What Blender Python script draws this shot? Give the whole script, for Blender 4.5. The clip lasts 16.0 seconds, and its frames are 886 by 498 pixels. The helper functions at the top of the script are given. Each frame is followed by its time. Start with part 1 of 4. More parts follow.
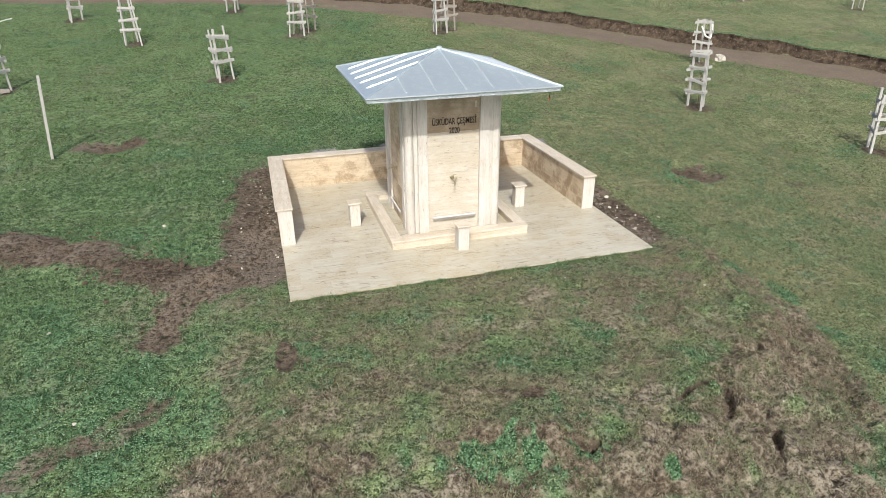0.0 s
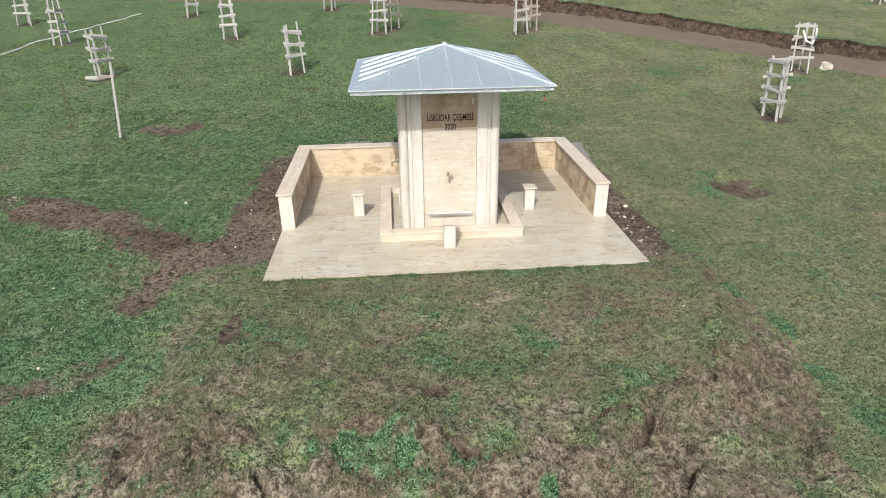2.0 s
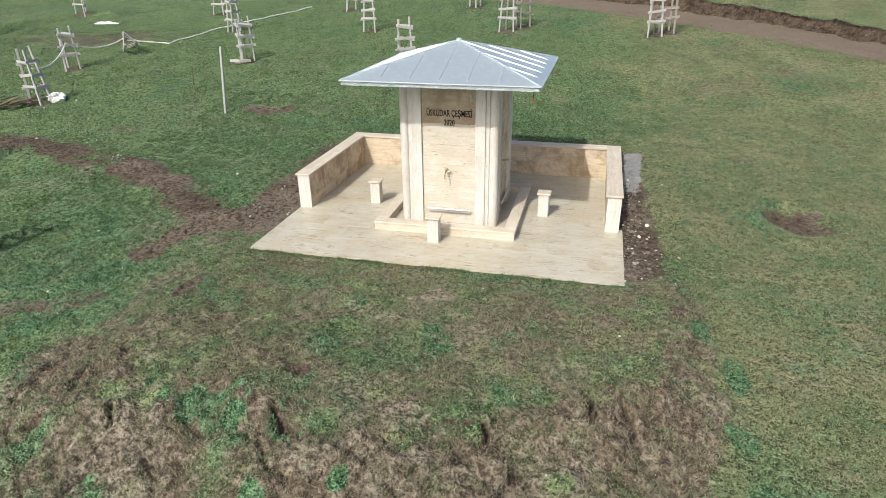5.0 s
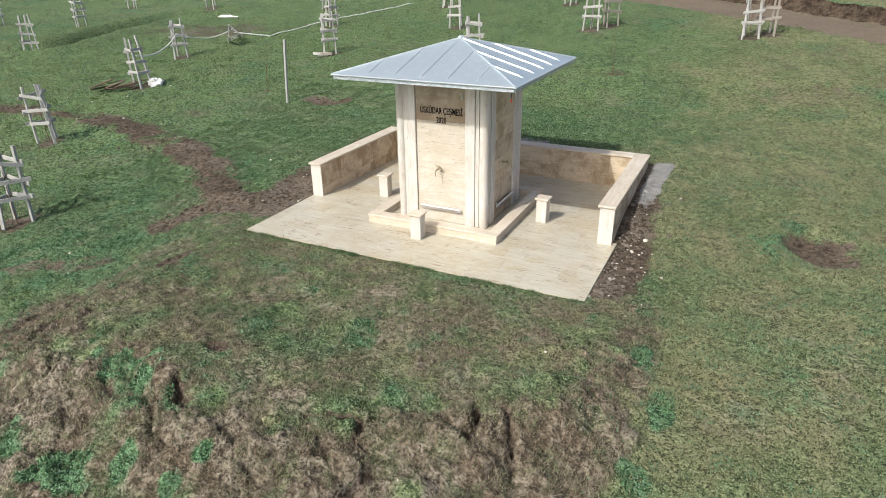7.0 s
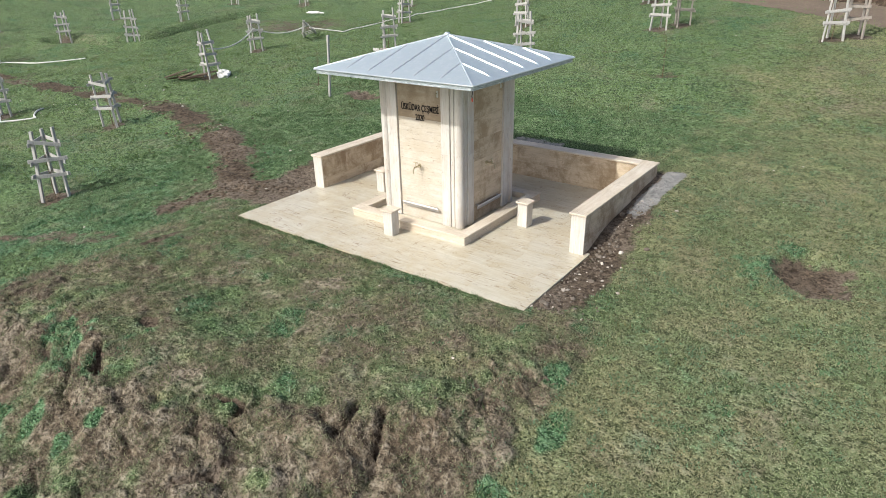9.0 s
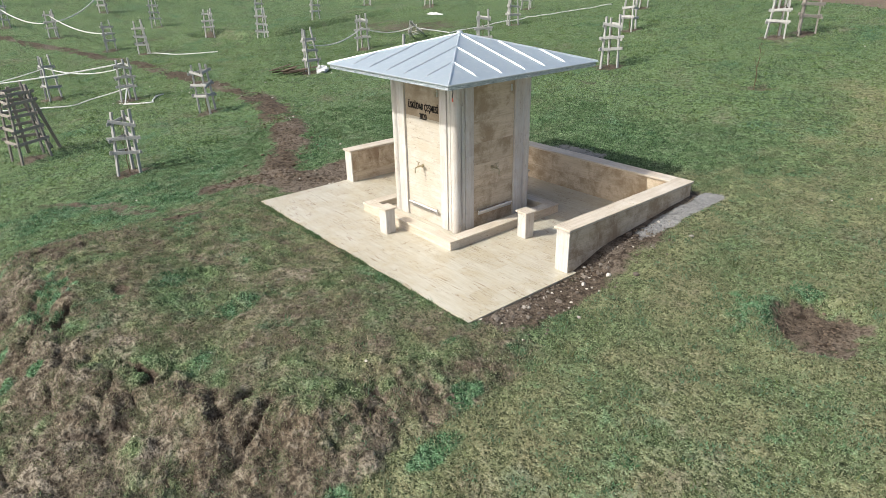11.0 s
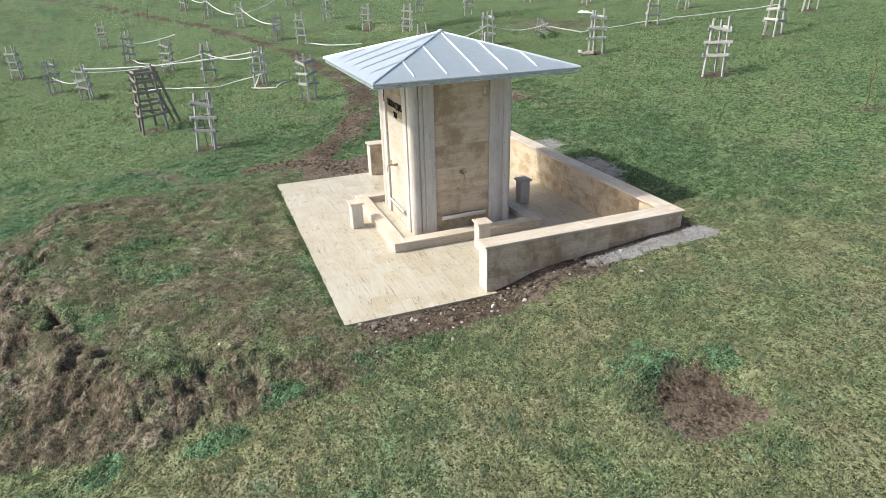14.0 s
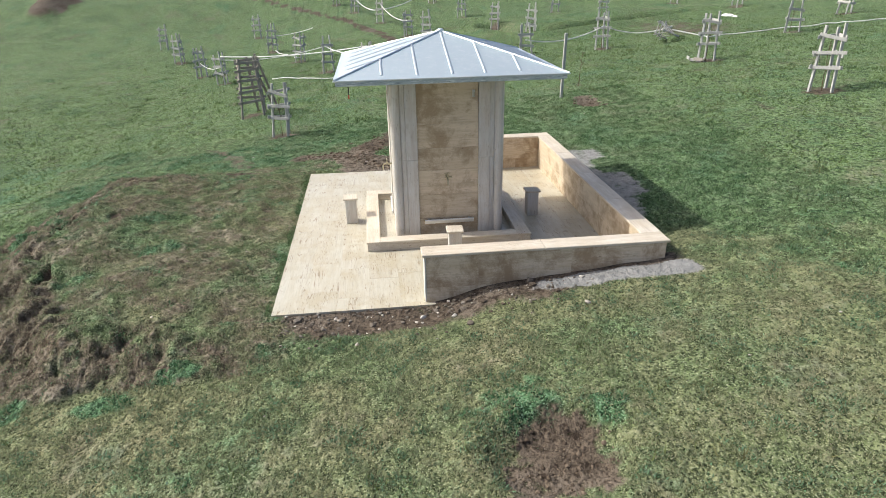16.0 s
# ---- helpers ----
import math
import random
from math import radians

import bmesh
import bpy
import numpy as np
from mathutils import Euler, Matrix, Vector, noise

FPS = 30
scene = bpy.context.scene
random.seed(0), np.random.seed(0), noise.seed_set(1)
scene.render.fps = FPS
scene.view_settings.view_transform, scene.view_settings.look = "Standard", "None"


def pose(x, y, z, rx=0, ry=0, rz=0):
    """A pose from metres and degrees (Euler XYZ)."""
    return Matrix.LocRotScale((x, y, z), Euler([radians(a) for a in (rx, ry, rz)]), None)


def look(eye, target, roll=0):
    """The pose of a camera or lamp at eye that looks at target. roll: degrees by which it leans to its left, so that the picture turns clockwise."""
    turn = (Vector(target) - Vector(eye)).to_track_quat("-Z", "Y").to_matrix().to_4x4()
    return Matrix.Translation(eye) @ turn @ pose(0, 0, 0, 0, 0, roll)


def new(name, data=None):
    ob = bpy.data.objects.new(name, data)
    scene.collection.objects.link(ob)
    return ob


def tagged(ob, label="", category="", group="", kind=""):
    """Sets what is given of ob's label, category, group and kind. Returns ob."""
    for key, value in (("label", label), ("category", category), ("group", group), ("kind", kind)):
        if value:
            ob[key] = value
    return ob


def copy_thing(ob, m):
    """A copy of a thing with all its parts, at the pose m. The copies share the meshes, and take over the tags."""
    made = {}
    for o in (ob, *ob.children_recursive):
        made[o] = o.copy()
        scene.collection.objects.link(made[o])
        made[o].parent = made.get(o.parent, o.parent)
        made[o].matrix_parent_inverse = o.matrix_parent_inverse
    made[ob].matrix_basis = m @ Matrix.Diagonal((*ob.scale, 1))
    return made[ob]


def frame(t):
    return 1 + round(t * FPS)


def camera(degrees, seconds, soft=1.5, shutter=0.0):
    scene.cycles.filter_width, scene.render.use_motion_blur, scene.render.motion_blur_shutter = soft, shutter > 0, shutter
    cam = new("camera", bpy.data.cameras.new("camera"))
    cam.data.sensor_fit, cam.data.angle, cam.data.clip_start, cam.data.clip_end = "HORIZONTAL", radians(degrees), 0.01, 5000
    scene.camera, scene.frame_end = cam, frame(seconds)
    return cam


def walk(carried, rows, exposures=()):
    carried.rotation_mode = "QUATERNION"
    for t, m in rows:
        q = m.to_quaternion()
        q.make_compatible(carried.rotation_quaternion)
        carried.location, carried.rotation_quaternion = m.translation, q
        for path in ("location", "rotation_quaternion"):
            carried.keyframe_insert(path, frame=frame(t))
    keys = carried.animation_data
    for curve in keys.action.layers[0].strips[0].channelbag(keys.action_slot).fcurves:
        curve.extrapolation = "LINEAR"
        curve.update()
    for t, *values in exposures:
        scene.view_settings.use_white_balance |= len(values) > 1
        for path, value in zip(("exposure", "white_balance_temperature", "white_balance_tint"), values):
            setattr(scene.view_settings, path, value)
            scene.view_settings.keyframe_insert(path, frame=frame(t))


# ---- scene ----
cam = camera(71.5, 16.0, 0.5)
EXPOSE = [(0.0, 0.69), (4.0, 0.69), (9.0, 0.78), (12.5, 0.87), (16.0, 0.95)]
SKY, SUN = 0.15, 2.2
PATH = [
    (0, (-3.178, -8.272, 4.607), (-2.664, -6.54, 3.749), -0.4),
    (0.5, (-2.649, -8.423, 4.589), (-2.23, -6.664, 3.733), -0.4),
    (1, (-2.102, -8.553, 4.554), (-1.776, -6.773, 3.701), -0.5),
    (1.5, (-1.531, -8.633, 4.52), (-1.295, -6.838, 3.669), -0.6),
    (2, (-0.953, -8.701, 4.486), (-0.812, -6.896, 3.637), -0.7),
    (2.5, (-0.393, -8.743, 4.461), (-0.341, -6.933, 3.613), -0.7),
    (3, (0.187, -8.756, 4.44), (0.144, -6.945, 3.593), -0.7),
    (3.5, (0.771, -8.748, 4.42), (0.624, -6.942, 3.574), -0.8),
    (4, (1.346, -8.723, 4.425), (1.1, -6.928, 3.577), -0.7),
    (4.2, (1.565, -8.693, 4.415), (1.281, -6.904, 3.568), -0.7),
    (6.3, (3.91, -7.956, 4.378), (3.218, -6.281, 3.532), -0.8),
    (6.5, (4.137, -7.867, 4.375), (3.41, -6.208, 3.528), -0.9),
    (7, (4.692, -7.616, 4.355), (3.881, -5.995, 3.508), -0.9),
    (7.5, (5.224, -7.304, 4.335), (4.339, -5.722, 3.489), -1.0),
    (8, (5.694, -7.041, 4.335), (4.737, -5.503, 3.488), -1.1),
    (8.5, (6.126, -6.74, 4.312), (5.103, -5.244, 3.466), -1.2),
    (9, (6.562, -6.367, 4.287), (5.47, -4.92, 3.44), -1.3),
    (9.2, (6.747, -6.199, 4.278), (5.625, -4.776, 3.432), -1.3),
    (11.3, (8.37, -4.235, 4.11), (6.921, -3.131, 3.285), -1.3),
    (11.5, (8.507, -4.035, 4.107), (7.036, -2.96, 3.282), -1.3),
    (12, (8.864, -3.493, 4.101), (7.338, -2.497, 3.276), -1.4),
    (12.5, (9.168, -2.966, 4.103), (7.593, -2.051, 3.278), -1.4),
    (13, (9.411, -2.402, 4.071), (7.793, -1.566, 3.245), -1.4),
    (13.5, (9.628, -1.827, 4.064), (7.967, -1.078, 3.238), -1.4),
    (14, (9.798, -1.219, 4.041), (8.096, -0.567, 3.219), -1.4),
    (14.5, (9.947, -0.585, 4.007), (8.209, -0.031, 3.187), -1.3),
    (15, (10.056, 0.088, 3.992), (8.284, 0.527, 3.174), -1.3),
    (15.5, (10.129, 0.786, 3.989), (8.331, 1.103, 3.172), -1.2),
    (16, (10.18, 1.493, 3.971), (8.364, 1.684, 3.155), -1.1),
]
walk(cam, [(t, look(eye, target, roll)) for t, eye, target, roll in PATH], EXPOSE)

# ---- light ----
# the sun stands over the front left; the shadows run to the back right
TO_SUN = Vector((-0.31, -0.97, 1.0)).normalized()
world = bpy.data.worlds.new("sky")
scene.world = world
world.use_nodes = True
wt = world.node_tree
sky = wt.nodes.new("ShaderNodeTexSky")
sky.sky_type = 'NISHITA'
sky.sun_disc = False
sky.sun_elevation = math.asin(TO_SUN.z)
sky.sun_rotation = math.atan2(TO_SUN.x, TO_SUN.y)
sky.altitude = 1500
sky.air_density = 0.4
sky.dust_density = 8.0
sky.ozone_density = 0.0
wt.nodes["Background"].inputs["Strength"].default_value = SKY
haze = wt.nodes.new("ShaderNodeMix")
haze.data_type, haze.blend_type = 'RGBA', 'MULTIPLY'
haze.inputs[0].default_value = 1.0
haze.inputs[7].default_value = (1.08, 1.09, 1.02, 1)
wt.links.new(sky.outputs[0], haze.inputs[6])
wt.links.new(haze.outputs[2], wt.nodes["Background"].inputs["Color"])
sun = new("sun", bpy.data.lights.new("sun", "SUN"))
sun.data.energy = SUN
sun.data.angle = radians(0.6)
sun.data.color = (1.0, 0.99, 0.945)
sun.matrix_world = look(TO_SUN * 40, (0, 0, 0))


# ---- materials ----
class Mat:
    """A small builder of node materials."""

    def __init__(self, name, rough=0.8, metal=0.0, spec=0.3):
        self.m = bpy.data.materials.new(name)
        self.m.use_nodes = True
        self.t = self.m.node_tree
        self.b = self.t.nodes["Principled BSDF"]
        self.b.inputs["Roughness"].default_value = rough
        self.b.inputs["Metallic"].default_value = metal
        self.b.inputs["Specular IOR Level"].default_value = spec

    def node(self, kind, **sets):
        n = self.t.nodes.new(kind)
        for k, v in sets.items():
            n.inputs[k].default_value = v
        return n

    def link(self, a, b):
        self.t.links.new(a, b)

    def coords(self, scale=(1, 1, 1), which="Object", jitter=0.0):
        c = self.node("ShaderNodeTexCoord").outputs[which]
        if jitter:
            info = self.node("ShaderNodeObjectInfo")
            mul = self.node("ShaderNodeMath")
            mul.operation = 'MULTIPLY'
            mul.inputs[1].default_value = jitter
            self.link(info.outputs["Random"], mul.inputs[0])
            add = self.node("ShaderNodeVectorMath")
            add.operation = 'ADD'
            self.link(c, add.inputs[0])
            self.link(mul.outputs[0], add.inputs[1])
            c = add.outputs[0]
        mp = self.node("ShaderNodeMapping")
        mp.inputs["Scale"].default_value = scale
        self.link(c, mp.inputs["Vector"])
        return mp.outputs[0]

    def noise(self, vec, scale, detail=4, rough=0.55, distort=0.0):
        n = self.node("ShaderNodeTexNoise", Scale=scale, Detail=detail, Roughness=rough, Distortion=distort)
        self.link(vec, n.inputs["Vector"])
        return n.outputs["Fac"]

    def ramp(self, fac, *stops):
        r = self.node("ShaderNodeValToRGB")
        el = r.color_ramp.elements
        while len(el) < len(stops):
            el.new(0.5)
        for e, (p, c) in zip(el, stops):
            e.position = p
            e.color = (c, c, c, 1) if isinstance(c, (int, float)) else (*c, 1)
        self.link(fac, r.inputs["Fac"])
        return r.outputs["Color"]

    def mix(self, fac, a, b, how='MIX'):
        n = self.t.nodes.new("ShaderNodeMix")
        n.data_type, n.blend_type = 'RGBA', how
        for sock, v in ((n.inputs[0], fac), (n.inputs[6], a), (n.inputs[7], b)):
            if isinstance(v, tuple):
                sock.default_value = (*v, 1)
            elif isinstance(v, (int, float)):
                sock.default_value = v
            else:
                self.link(v, sock)
        return n.outputs[2]

    def math(self, op, a, b=0.0):
        n = self.node("ShaderNodeMath")
        n.operation = op
        for s, v in ((n.inputs[0], a), (n.inputs[1], b)):
            if isinstance(v, (int, float)):
                s.default_value = v
            else:
                self.link(v, s)
        return n.outputs[0]

    def attr(self, name):
        n = self.node("ShaderNodeAttribute")
        n.attribute_name = name
        return n.outputs["Fac"]

    def random(self):
        return self.node("ShaderNodeObjectInfo").outputs["Random"]

    def island(self):
        return self.node("ShaderNodeNewGeometry").outputs["Random Per Island"]

    def colour(self, c):
        if isinstance(c, tuple):
            self.b.inputs["Base Color"].default_value = (*c, 1)
        else:
            self.link(c, self.b.inputs["Base Color"])
        return self

    def bump(self, height, strength=0.3, distance=0.01):
        n = self.node("ShaderNodeBump", Strength=strength, Distance=distance)
        self.link(height, n.inputs["Height"])
        self.link(n.outputs[0], self.b.inputs["Normal"])
        return self


def travertine(name, along, pale, dark, stain, stain_amount, jitter=37.0, rough=0.55, spread_v=0.10, scribbles=0.25, holes=0.30):
    """Travertine with veins that run along the given local axis (0, 1, 2), pores and brown clouds."""
    k = Mat(name, rough, 0, 0.5)
    sc = [9.0, 9.0, 9.0]
    sc[along] = 0.8
    v = k.coords(tuple(sc), jitter=jitter)
    sc2 = [1.9, 1.9, 1.9]
    p = k.coords(tuple(sc2), jitter=jitter)
    veins = k.noise(v, 1.3, 7, 0.68, 0.25)
    fine = k.noise(v, 5.0, 6, 0.72, 0.15)
    col = k.mix(k.ramp(veins, (0.36, 0), (0.60, 1)), dark, pale)
    col = k.mix(k.math('MULTIPLY', k.ramp(fine, (0.36, 1), (0.48, 0)), 0.5), col, tuple(c * 0.70 for c in dark))
    cloud = k.noise(p, 1.1, 8, 0.74, 0.3)
    col = k.mix(k.math('MULTIPLY', k.ramp(cloud, (0.45, 0), (0.60, 1)), stain_amount), col, stain)
    pores = k.noise(v, 11, 3, 0.6)
    gate = k.ramp(k.noise(p, 1.1, 3, 0.5), (0.45, 0), (0.6, 1))
    col = k.mix(k.math('MULTIPLY', k.ramp(pores, (holes, 0.9), (holes + 0.07, 0)), gate), col, (0.17, 0.12, 0.075))
    scribble = k.ramp(k.noise(k.coords(tuple(c * 0.5 for c in sc), jitter=jitter), 1.4, 3, 0.5, 1.4), (0.478, 0), (0.497, 1), (0.516, 0))
    col = k.mix(k.math('MULTIPLY', k.math('MULTIPLY', scribble, k.ramp(k.noise(p, 2.3, 2), (0.5, 0), (0.6, 1))), scribbles), col, (0.22, 0.155, 0.095))
    tint = k.math('ADD', k.math('MULTIPLY', k.random(), spread_v), 1.0 - 0.6 * spread_v)
    hsv = k.node("ShaderNodeHueSaturation")
    k.link(tint, hsv.inputs["Value"])
    k.link(col, hsv.inputs["Color"])
    k.colour(hsv.outputs[0])
    k.bump(k.math('ADD', fine, k.math('MULTIPLY', k.ramp(pores, (0.30, 0), (0.37, 1)), 1.2)), 0.3, 0.004)
    return k.m


m_floor = travertine("travertine_floor", 0, (0.515, 0.49, 0.41), (0.455, 0.415, 0.32), (0.42, 0.355, 0.235), 0.6, spread_v=0.05, scribbles=1.0, holes=0.335, rough=0.36)
m_stand = travertine("travertine_upright_grain", 2, (0.62, 0.605, 0.565), (0.54, 0.495, 0.44), (0.53, 0.45, 0.36), 0.35, spread_v=0.06)
m_flat = travertine("travertine_coping", 0, (0.64, 0.58, 0.49), (0.53, 0.455, 0.355), (0.475, 0.39, 0.28), 0.45)
m_flat_y = travertine("travertine_coping_long", 1, (0.64, 0.58, 0.49), (0.53, 0.455, 0.355), (0.475, 0.39, 0.28), 0.45)
m_front = travertine("travertine_pale_panel", 0, (0.61, 0.57, 0.50), (0.535, 0.48, 0.395), (0.46, 0.39, 0.275), 0.5, spread_v=0.08)
m_panel = travertine("travertine_panel", 0, (0.63, 0.53, 0.395), (0.53, 0.43, 0.30), (0.30, 0.21, 0.12), 0.8)
m_panel_y = travertine("travertine_panel_long", 1, (0.65, 0.545, 0.41), (0.54, 0.43, 0.295), (0.28, 0.18, 0.10), 0.8)
m_dark = travertine("travertine_brown", 0, (0.50, 0.42, 0.315), (0.41, 0.325, 0.23), (0.26, 0.19, 0.12), 0.75)

k = Mat("grout", 0.9, 0, 0.1)
k.colour(k.mix(k.noise(k.coords(), 30), (0.44, 0.40, 0.33), (0.49, 0.455, 0.385)))
m_grout = k.m

k = Mat("galvanised_sheet", 0.5, 0.72, 0.5)
c = k.coords((1, 1, 1))
sheet = k.mix(k.noise(c, 2.2, 5, 0.6), (0.55, 0.64, 0.68), (0.61, 0.69, 0.725))
sheet = k.mix(k.math('MULTIPLY', k.ramp(k.noise(c, 9, 4, 0.7), (0.5, 0), (0.75, 1)), 0.35), sheet, (0.82, 0.84, 0.86))
k.colour(sheet)
k.bump(k.noise(c, 3.0, 3), 0.12, 0.02)
m_sheet = k.m
k = Mat("galvanised_seam", 0.42, 0.65, 0.5)
c = k.coords((1, 1, 1))
k.colour(k.mix(k.noise(c, 12, 4), (0.55, 0.62, 0.66), (0.72, 0.76, 0.78)))
m_seam = k.m
k = Mat("fascia_sheet", 0.4, 0.4, 0.5)
fc = k.mix(k.noise(k.coords((1, 1, 6)), 3, 4), (0.36, 0.42, 0.46), (0.55, 0.61, 0.65))
fc = k.mix(k.ramp(k.noise(k.coords((2.5, 2.5, 22)), 4, 4, 0.6), (0.52, 0), (0.62, 0.7)), fc, (0.22, 0.26, 0.29))
fc = k.mix(k.ramp(k.noise(k.coords((2, 2, 30)), 3, 3, 0.6), (0.56, 0), (0.64, 0.8)), fc, (0.80, 0.83, 0.85))
k.colour(fc).bump(k.noise(k.coords((1, 1, 4)), 6, 3), 0.15, 0.01)
m_fascia = k.m
m_steel = Mat("brushed_steel", 0.3, 0.9, 0.5).colour((0.62, 0.62, 0.62)).m
m_pipe = Mat("white_enamel_bar", 0.35, 0.1, 0.5).colour((0.72, 0.71, 0.69)).m
k = Mat("brass", 0.35, 0.9, 0.5)
m_brass = k.colour(k.mix(k.noise(k.coords(), 60), (0.36, 0.31, 0.20), (0.55, 0.50, 0.37))).m
m_letter = Mat("black_letter", 0.85, 0, 0.1).colour((0.012, 0.012, 0.013)).m
m_red = Mat("red_tape", 0.6, 0, 0.3).colour((0.55, 0.10, 0.06)).m
m_cable = Mat("dark_cable", 0.6, 0, 0.3).colour((0.03, 0.03, 0.03)).m


def timber(name, pale, grey, dark):
    k = Mat(name, 0.85, 0, 0.15)
    c = k.coords((14, 14, 1.6), jitter=11)
    col = k.mix(k.noise(c, 3, 5, 0.65), grey, pale)
    col = k.mix(k.ramp(k.noise(c, 9, 4, 0.6), (0.32, 0.8), (0.46, 0)), col, dark)
    k.colour(k.mix(k.math('MULTIPLY', k.random(), 0.45), col, grey))
    k.bump(k.noise(c, 8, 4), 0.4, 0.004)
    return k.m


m_wood = timber("weathered_pale_wood", (0.53, 0.52, 0.495), (0.38, 0.37, 0.35), (0.17, 0.155, 0.135))
m_wood_dark = timber("weathered_dark_wood", (0.38, 0.34, 0.30), (0.27, 0.245, 0.215), (0.10, 0.085, 0.07))
m_old = timber("rotten_brown_board", (0.20, 0.15, 0.11), (0.13, 0.098, 0.072), (0.045, 0.034, 0.025))
m_bark = Mat("sapling_bark", 0.9, 0, 0.1).colour((0.13, 0.095, 0.06)).m
k = Mat("white_hose", 0.55, 0, 0.3)
m_hose = k.colour(k.mix(k.noise(k.coords(), 14, 4), (0.62, 0.61, 0.57), (0.80, 0.80, 0.77))).m
k = Mat("white_sack", 0.7, 0, 0.2)
m_sack = k.colour(k.mix(k.noise(k.coords(), 9, 4), (0.55, 0.55, 0.54), (0.80, 0.80, 0.79))).m
k = Mat("pale_stone", 0.9, 0, 0.15)
m_stone = k.colour(k.mix(k.noise(k.coords(), 20, 4), (0.30, 0.27, 0.23), (0.62, 0.58, 0.52))).m
k = Mat("rubble", 0.95, 0, 0.1)
m_rubble = k.colour(k.mix(k.ramp(k.island(), (0.0, 0), (0.85, 0.22), (0.97, 1)), (0.085, 0.066, 0.050), (0.55, 0.51, 0.45))).bump(k.noise(k.coords(), 40), 0.5, 0.01).m
k = Mat("soil_clod", 1.0, 0, 0.05)
m_clod = k.colour(k.mix(k.island(), (0.058, 0.043, 0.032), (0.170, 0.133, 0.100))).bump(k.noise(k.coords(), 50), 0.6, 0.01).m

# the meadow: soil, short turf, dry turf and clover, mixed by fields that the ground carries
k = Mat("meadow", 0.95, 0, 0.1)
w = k.coords((1, 1, 1))
big, mid, fine, grain, speck = (k.noise(w, s, d, 0.65) for s, d in ((0.16, 4), (1.1, 6), (6.0, 6), (31.0, 3), (52.0, 2)))
patch = k.noise(w, 0.55, 5, 0.62, 0.6)
clump = k.noise(w, 12.0, 3, 0.6, 0.3)
sward = k.noise(k.coords((1, 1.6, 1)), 2.6, 4, 0.6, 0.4)
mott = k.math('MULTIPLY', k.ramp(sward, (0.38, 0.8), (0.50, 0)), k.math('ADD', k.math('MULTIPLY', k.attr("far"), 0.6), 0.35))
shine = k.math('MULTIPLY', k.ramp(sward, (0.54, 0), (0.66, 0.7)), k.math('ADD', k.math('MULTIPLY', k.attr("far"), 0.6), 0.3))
turf = k.mix(k.ramp(big, (0.42, 0), (0.58, 1)), (0.058, 0.132, 0.057), (0.088, 0.158, 0.069))
turf = k.mix(k.ramp(mid, (0.42, 0), (0.68, 0.8)), turf, (0.110, 0.153, 0.075))
# far lifts the turf: yellower grass, with haze and view-dependent light painted in
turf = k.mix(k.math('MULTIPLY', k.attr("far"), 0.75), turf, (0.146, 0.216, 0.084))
turf = k.mix(k.ramp(patch, (0.42, 0.7), (0.52, 0)), turf, (0.046, 0.098, 0.040))
turf = k.mix(k.ramp(patch, (0.56, 0), (0.68, 0.5)), turf, (0.130, 0.130, 0.076))
turf = k.mix(mott, turf, (0.068, 0.074, 0.038))
turf = k.mix(shine, turf, (0.170, 0.250, 0.088))
# lows of clump and grain go near-black: shade between tufts, painted in
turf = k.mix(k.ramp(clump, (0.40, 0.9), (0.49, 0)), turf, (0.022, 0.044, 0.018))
turf = k.mix(k.ramp(clump, (0.54, 0), (0.62, 0.6)), turf, (0.210, 0.310, 0.150))
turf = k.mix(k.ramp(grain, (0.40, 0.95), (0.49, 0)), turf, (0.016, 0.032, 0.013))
turf = k.mix(k.ramp(speck, (0.56, 0), (0.63, 0.8)), turf, (0.340, 0.430, 0.260))
# grazed, half-dry lawn
lawn = k.mix(k.ramp(mid, (0.36, 0), (0.62, 1)), (0.162, 0.168, 0.083), (0.232, 0.200, 0.116))
# far also paints light into the lawn colour, brighter to the back right
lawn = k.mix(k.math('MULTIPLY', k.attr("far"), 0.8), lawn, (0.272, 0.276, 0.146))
lawn = k.mix(k.ramp(patch, (0.44, 0.6), (0.54, 0)), lawn, (0.112, 0.148, 0.066))
lawn = k.mix(k.math('MULTIPLY', mott, 0.7), lawn, (0.120, 0.106, 0.060))
# the lawn's low spots carry painted shade as well
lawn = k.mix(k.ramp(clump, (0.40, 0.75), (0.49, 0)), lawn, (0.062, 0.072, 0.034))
lawn = k.mix(k.ramp(clump, (0.54, 0), (0.64, 0.35)), lawn, (0.270, 0.285, 0.165))
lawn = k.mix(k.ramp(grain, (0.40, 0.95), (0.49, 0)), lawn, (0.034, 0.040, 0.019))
lawn = k.mix(k.ramp(speck, (0.56, 0), (0.63, 0.6)), lawn, (0.370, 0.360, 0.230))
turf = k.mix(k.math('MULTIPLY', k.attr("pale"), 0.78), turf, lawn)
dry = k.mix(k.ramp(fine, (0.35, 0), (0.62, 1)), (0.132, 0.112, 0.082), (0.258, 0.226, 0.172))
dry = k.mix(k.ramp(patch, (0.46, 0.6), (0.56, 0)), dry, (0.138, 0.104, 0.070))
dry = k.mix(k.ramp(patch, (0.54, 0), (0.66, 0.55)), dry, (0.370, 0.322, 0.252))
dry = k.mix(k.math('MULTIPLY', k.attr("rust"), 0.6), dry, (0.125, 0.090, 0.060))
# hollows of the matted straw darkened, shade put into the dry colour
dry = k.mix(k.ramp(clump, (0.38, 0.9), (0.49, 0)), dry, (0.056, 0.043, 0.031))
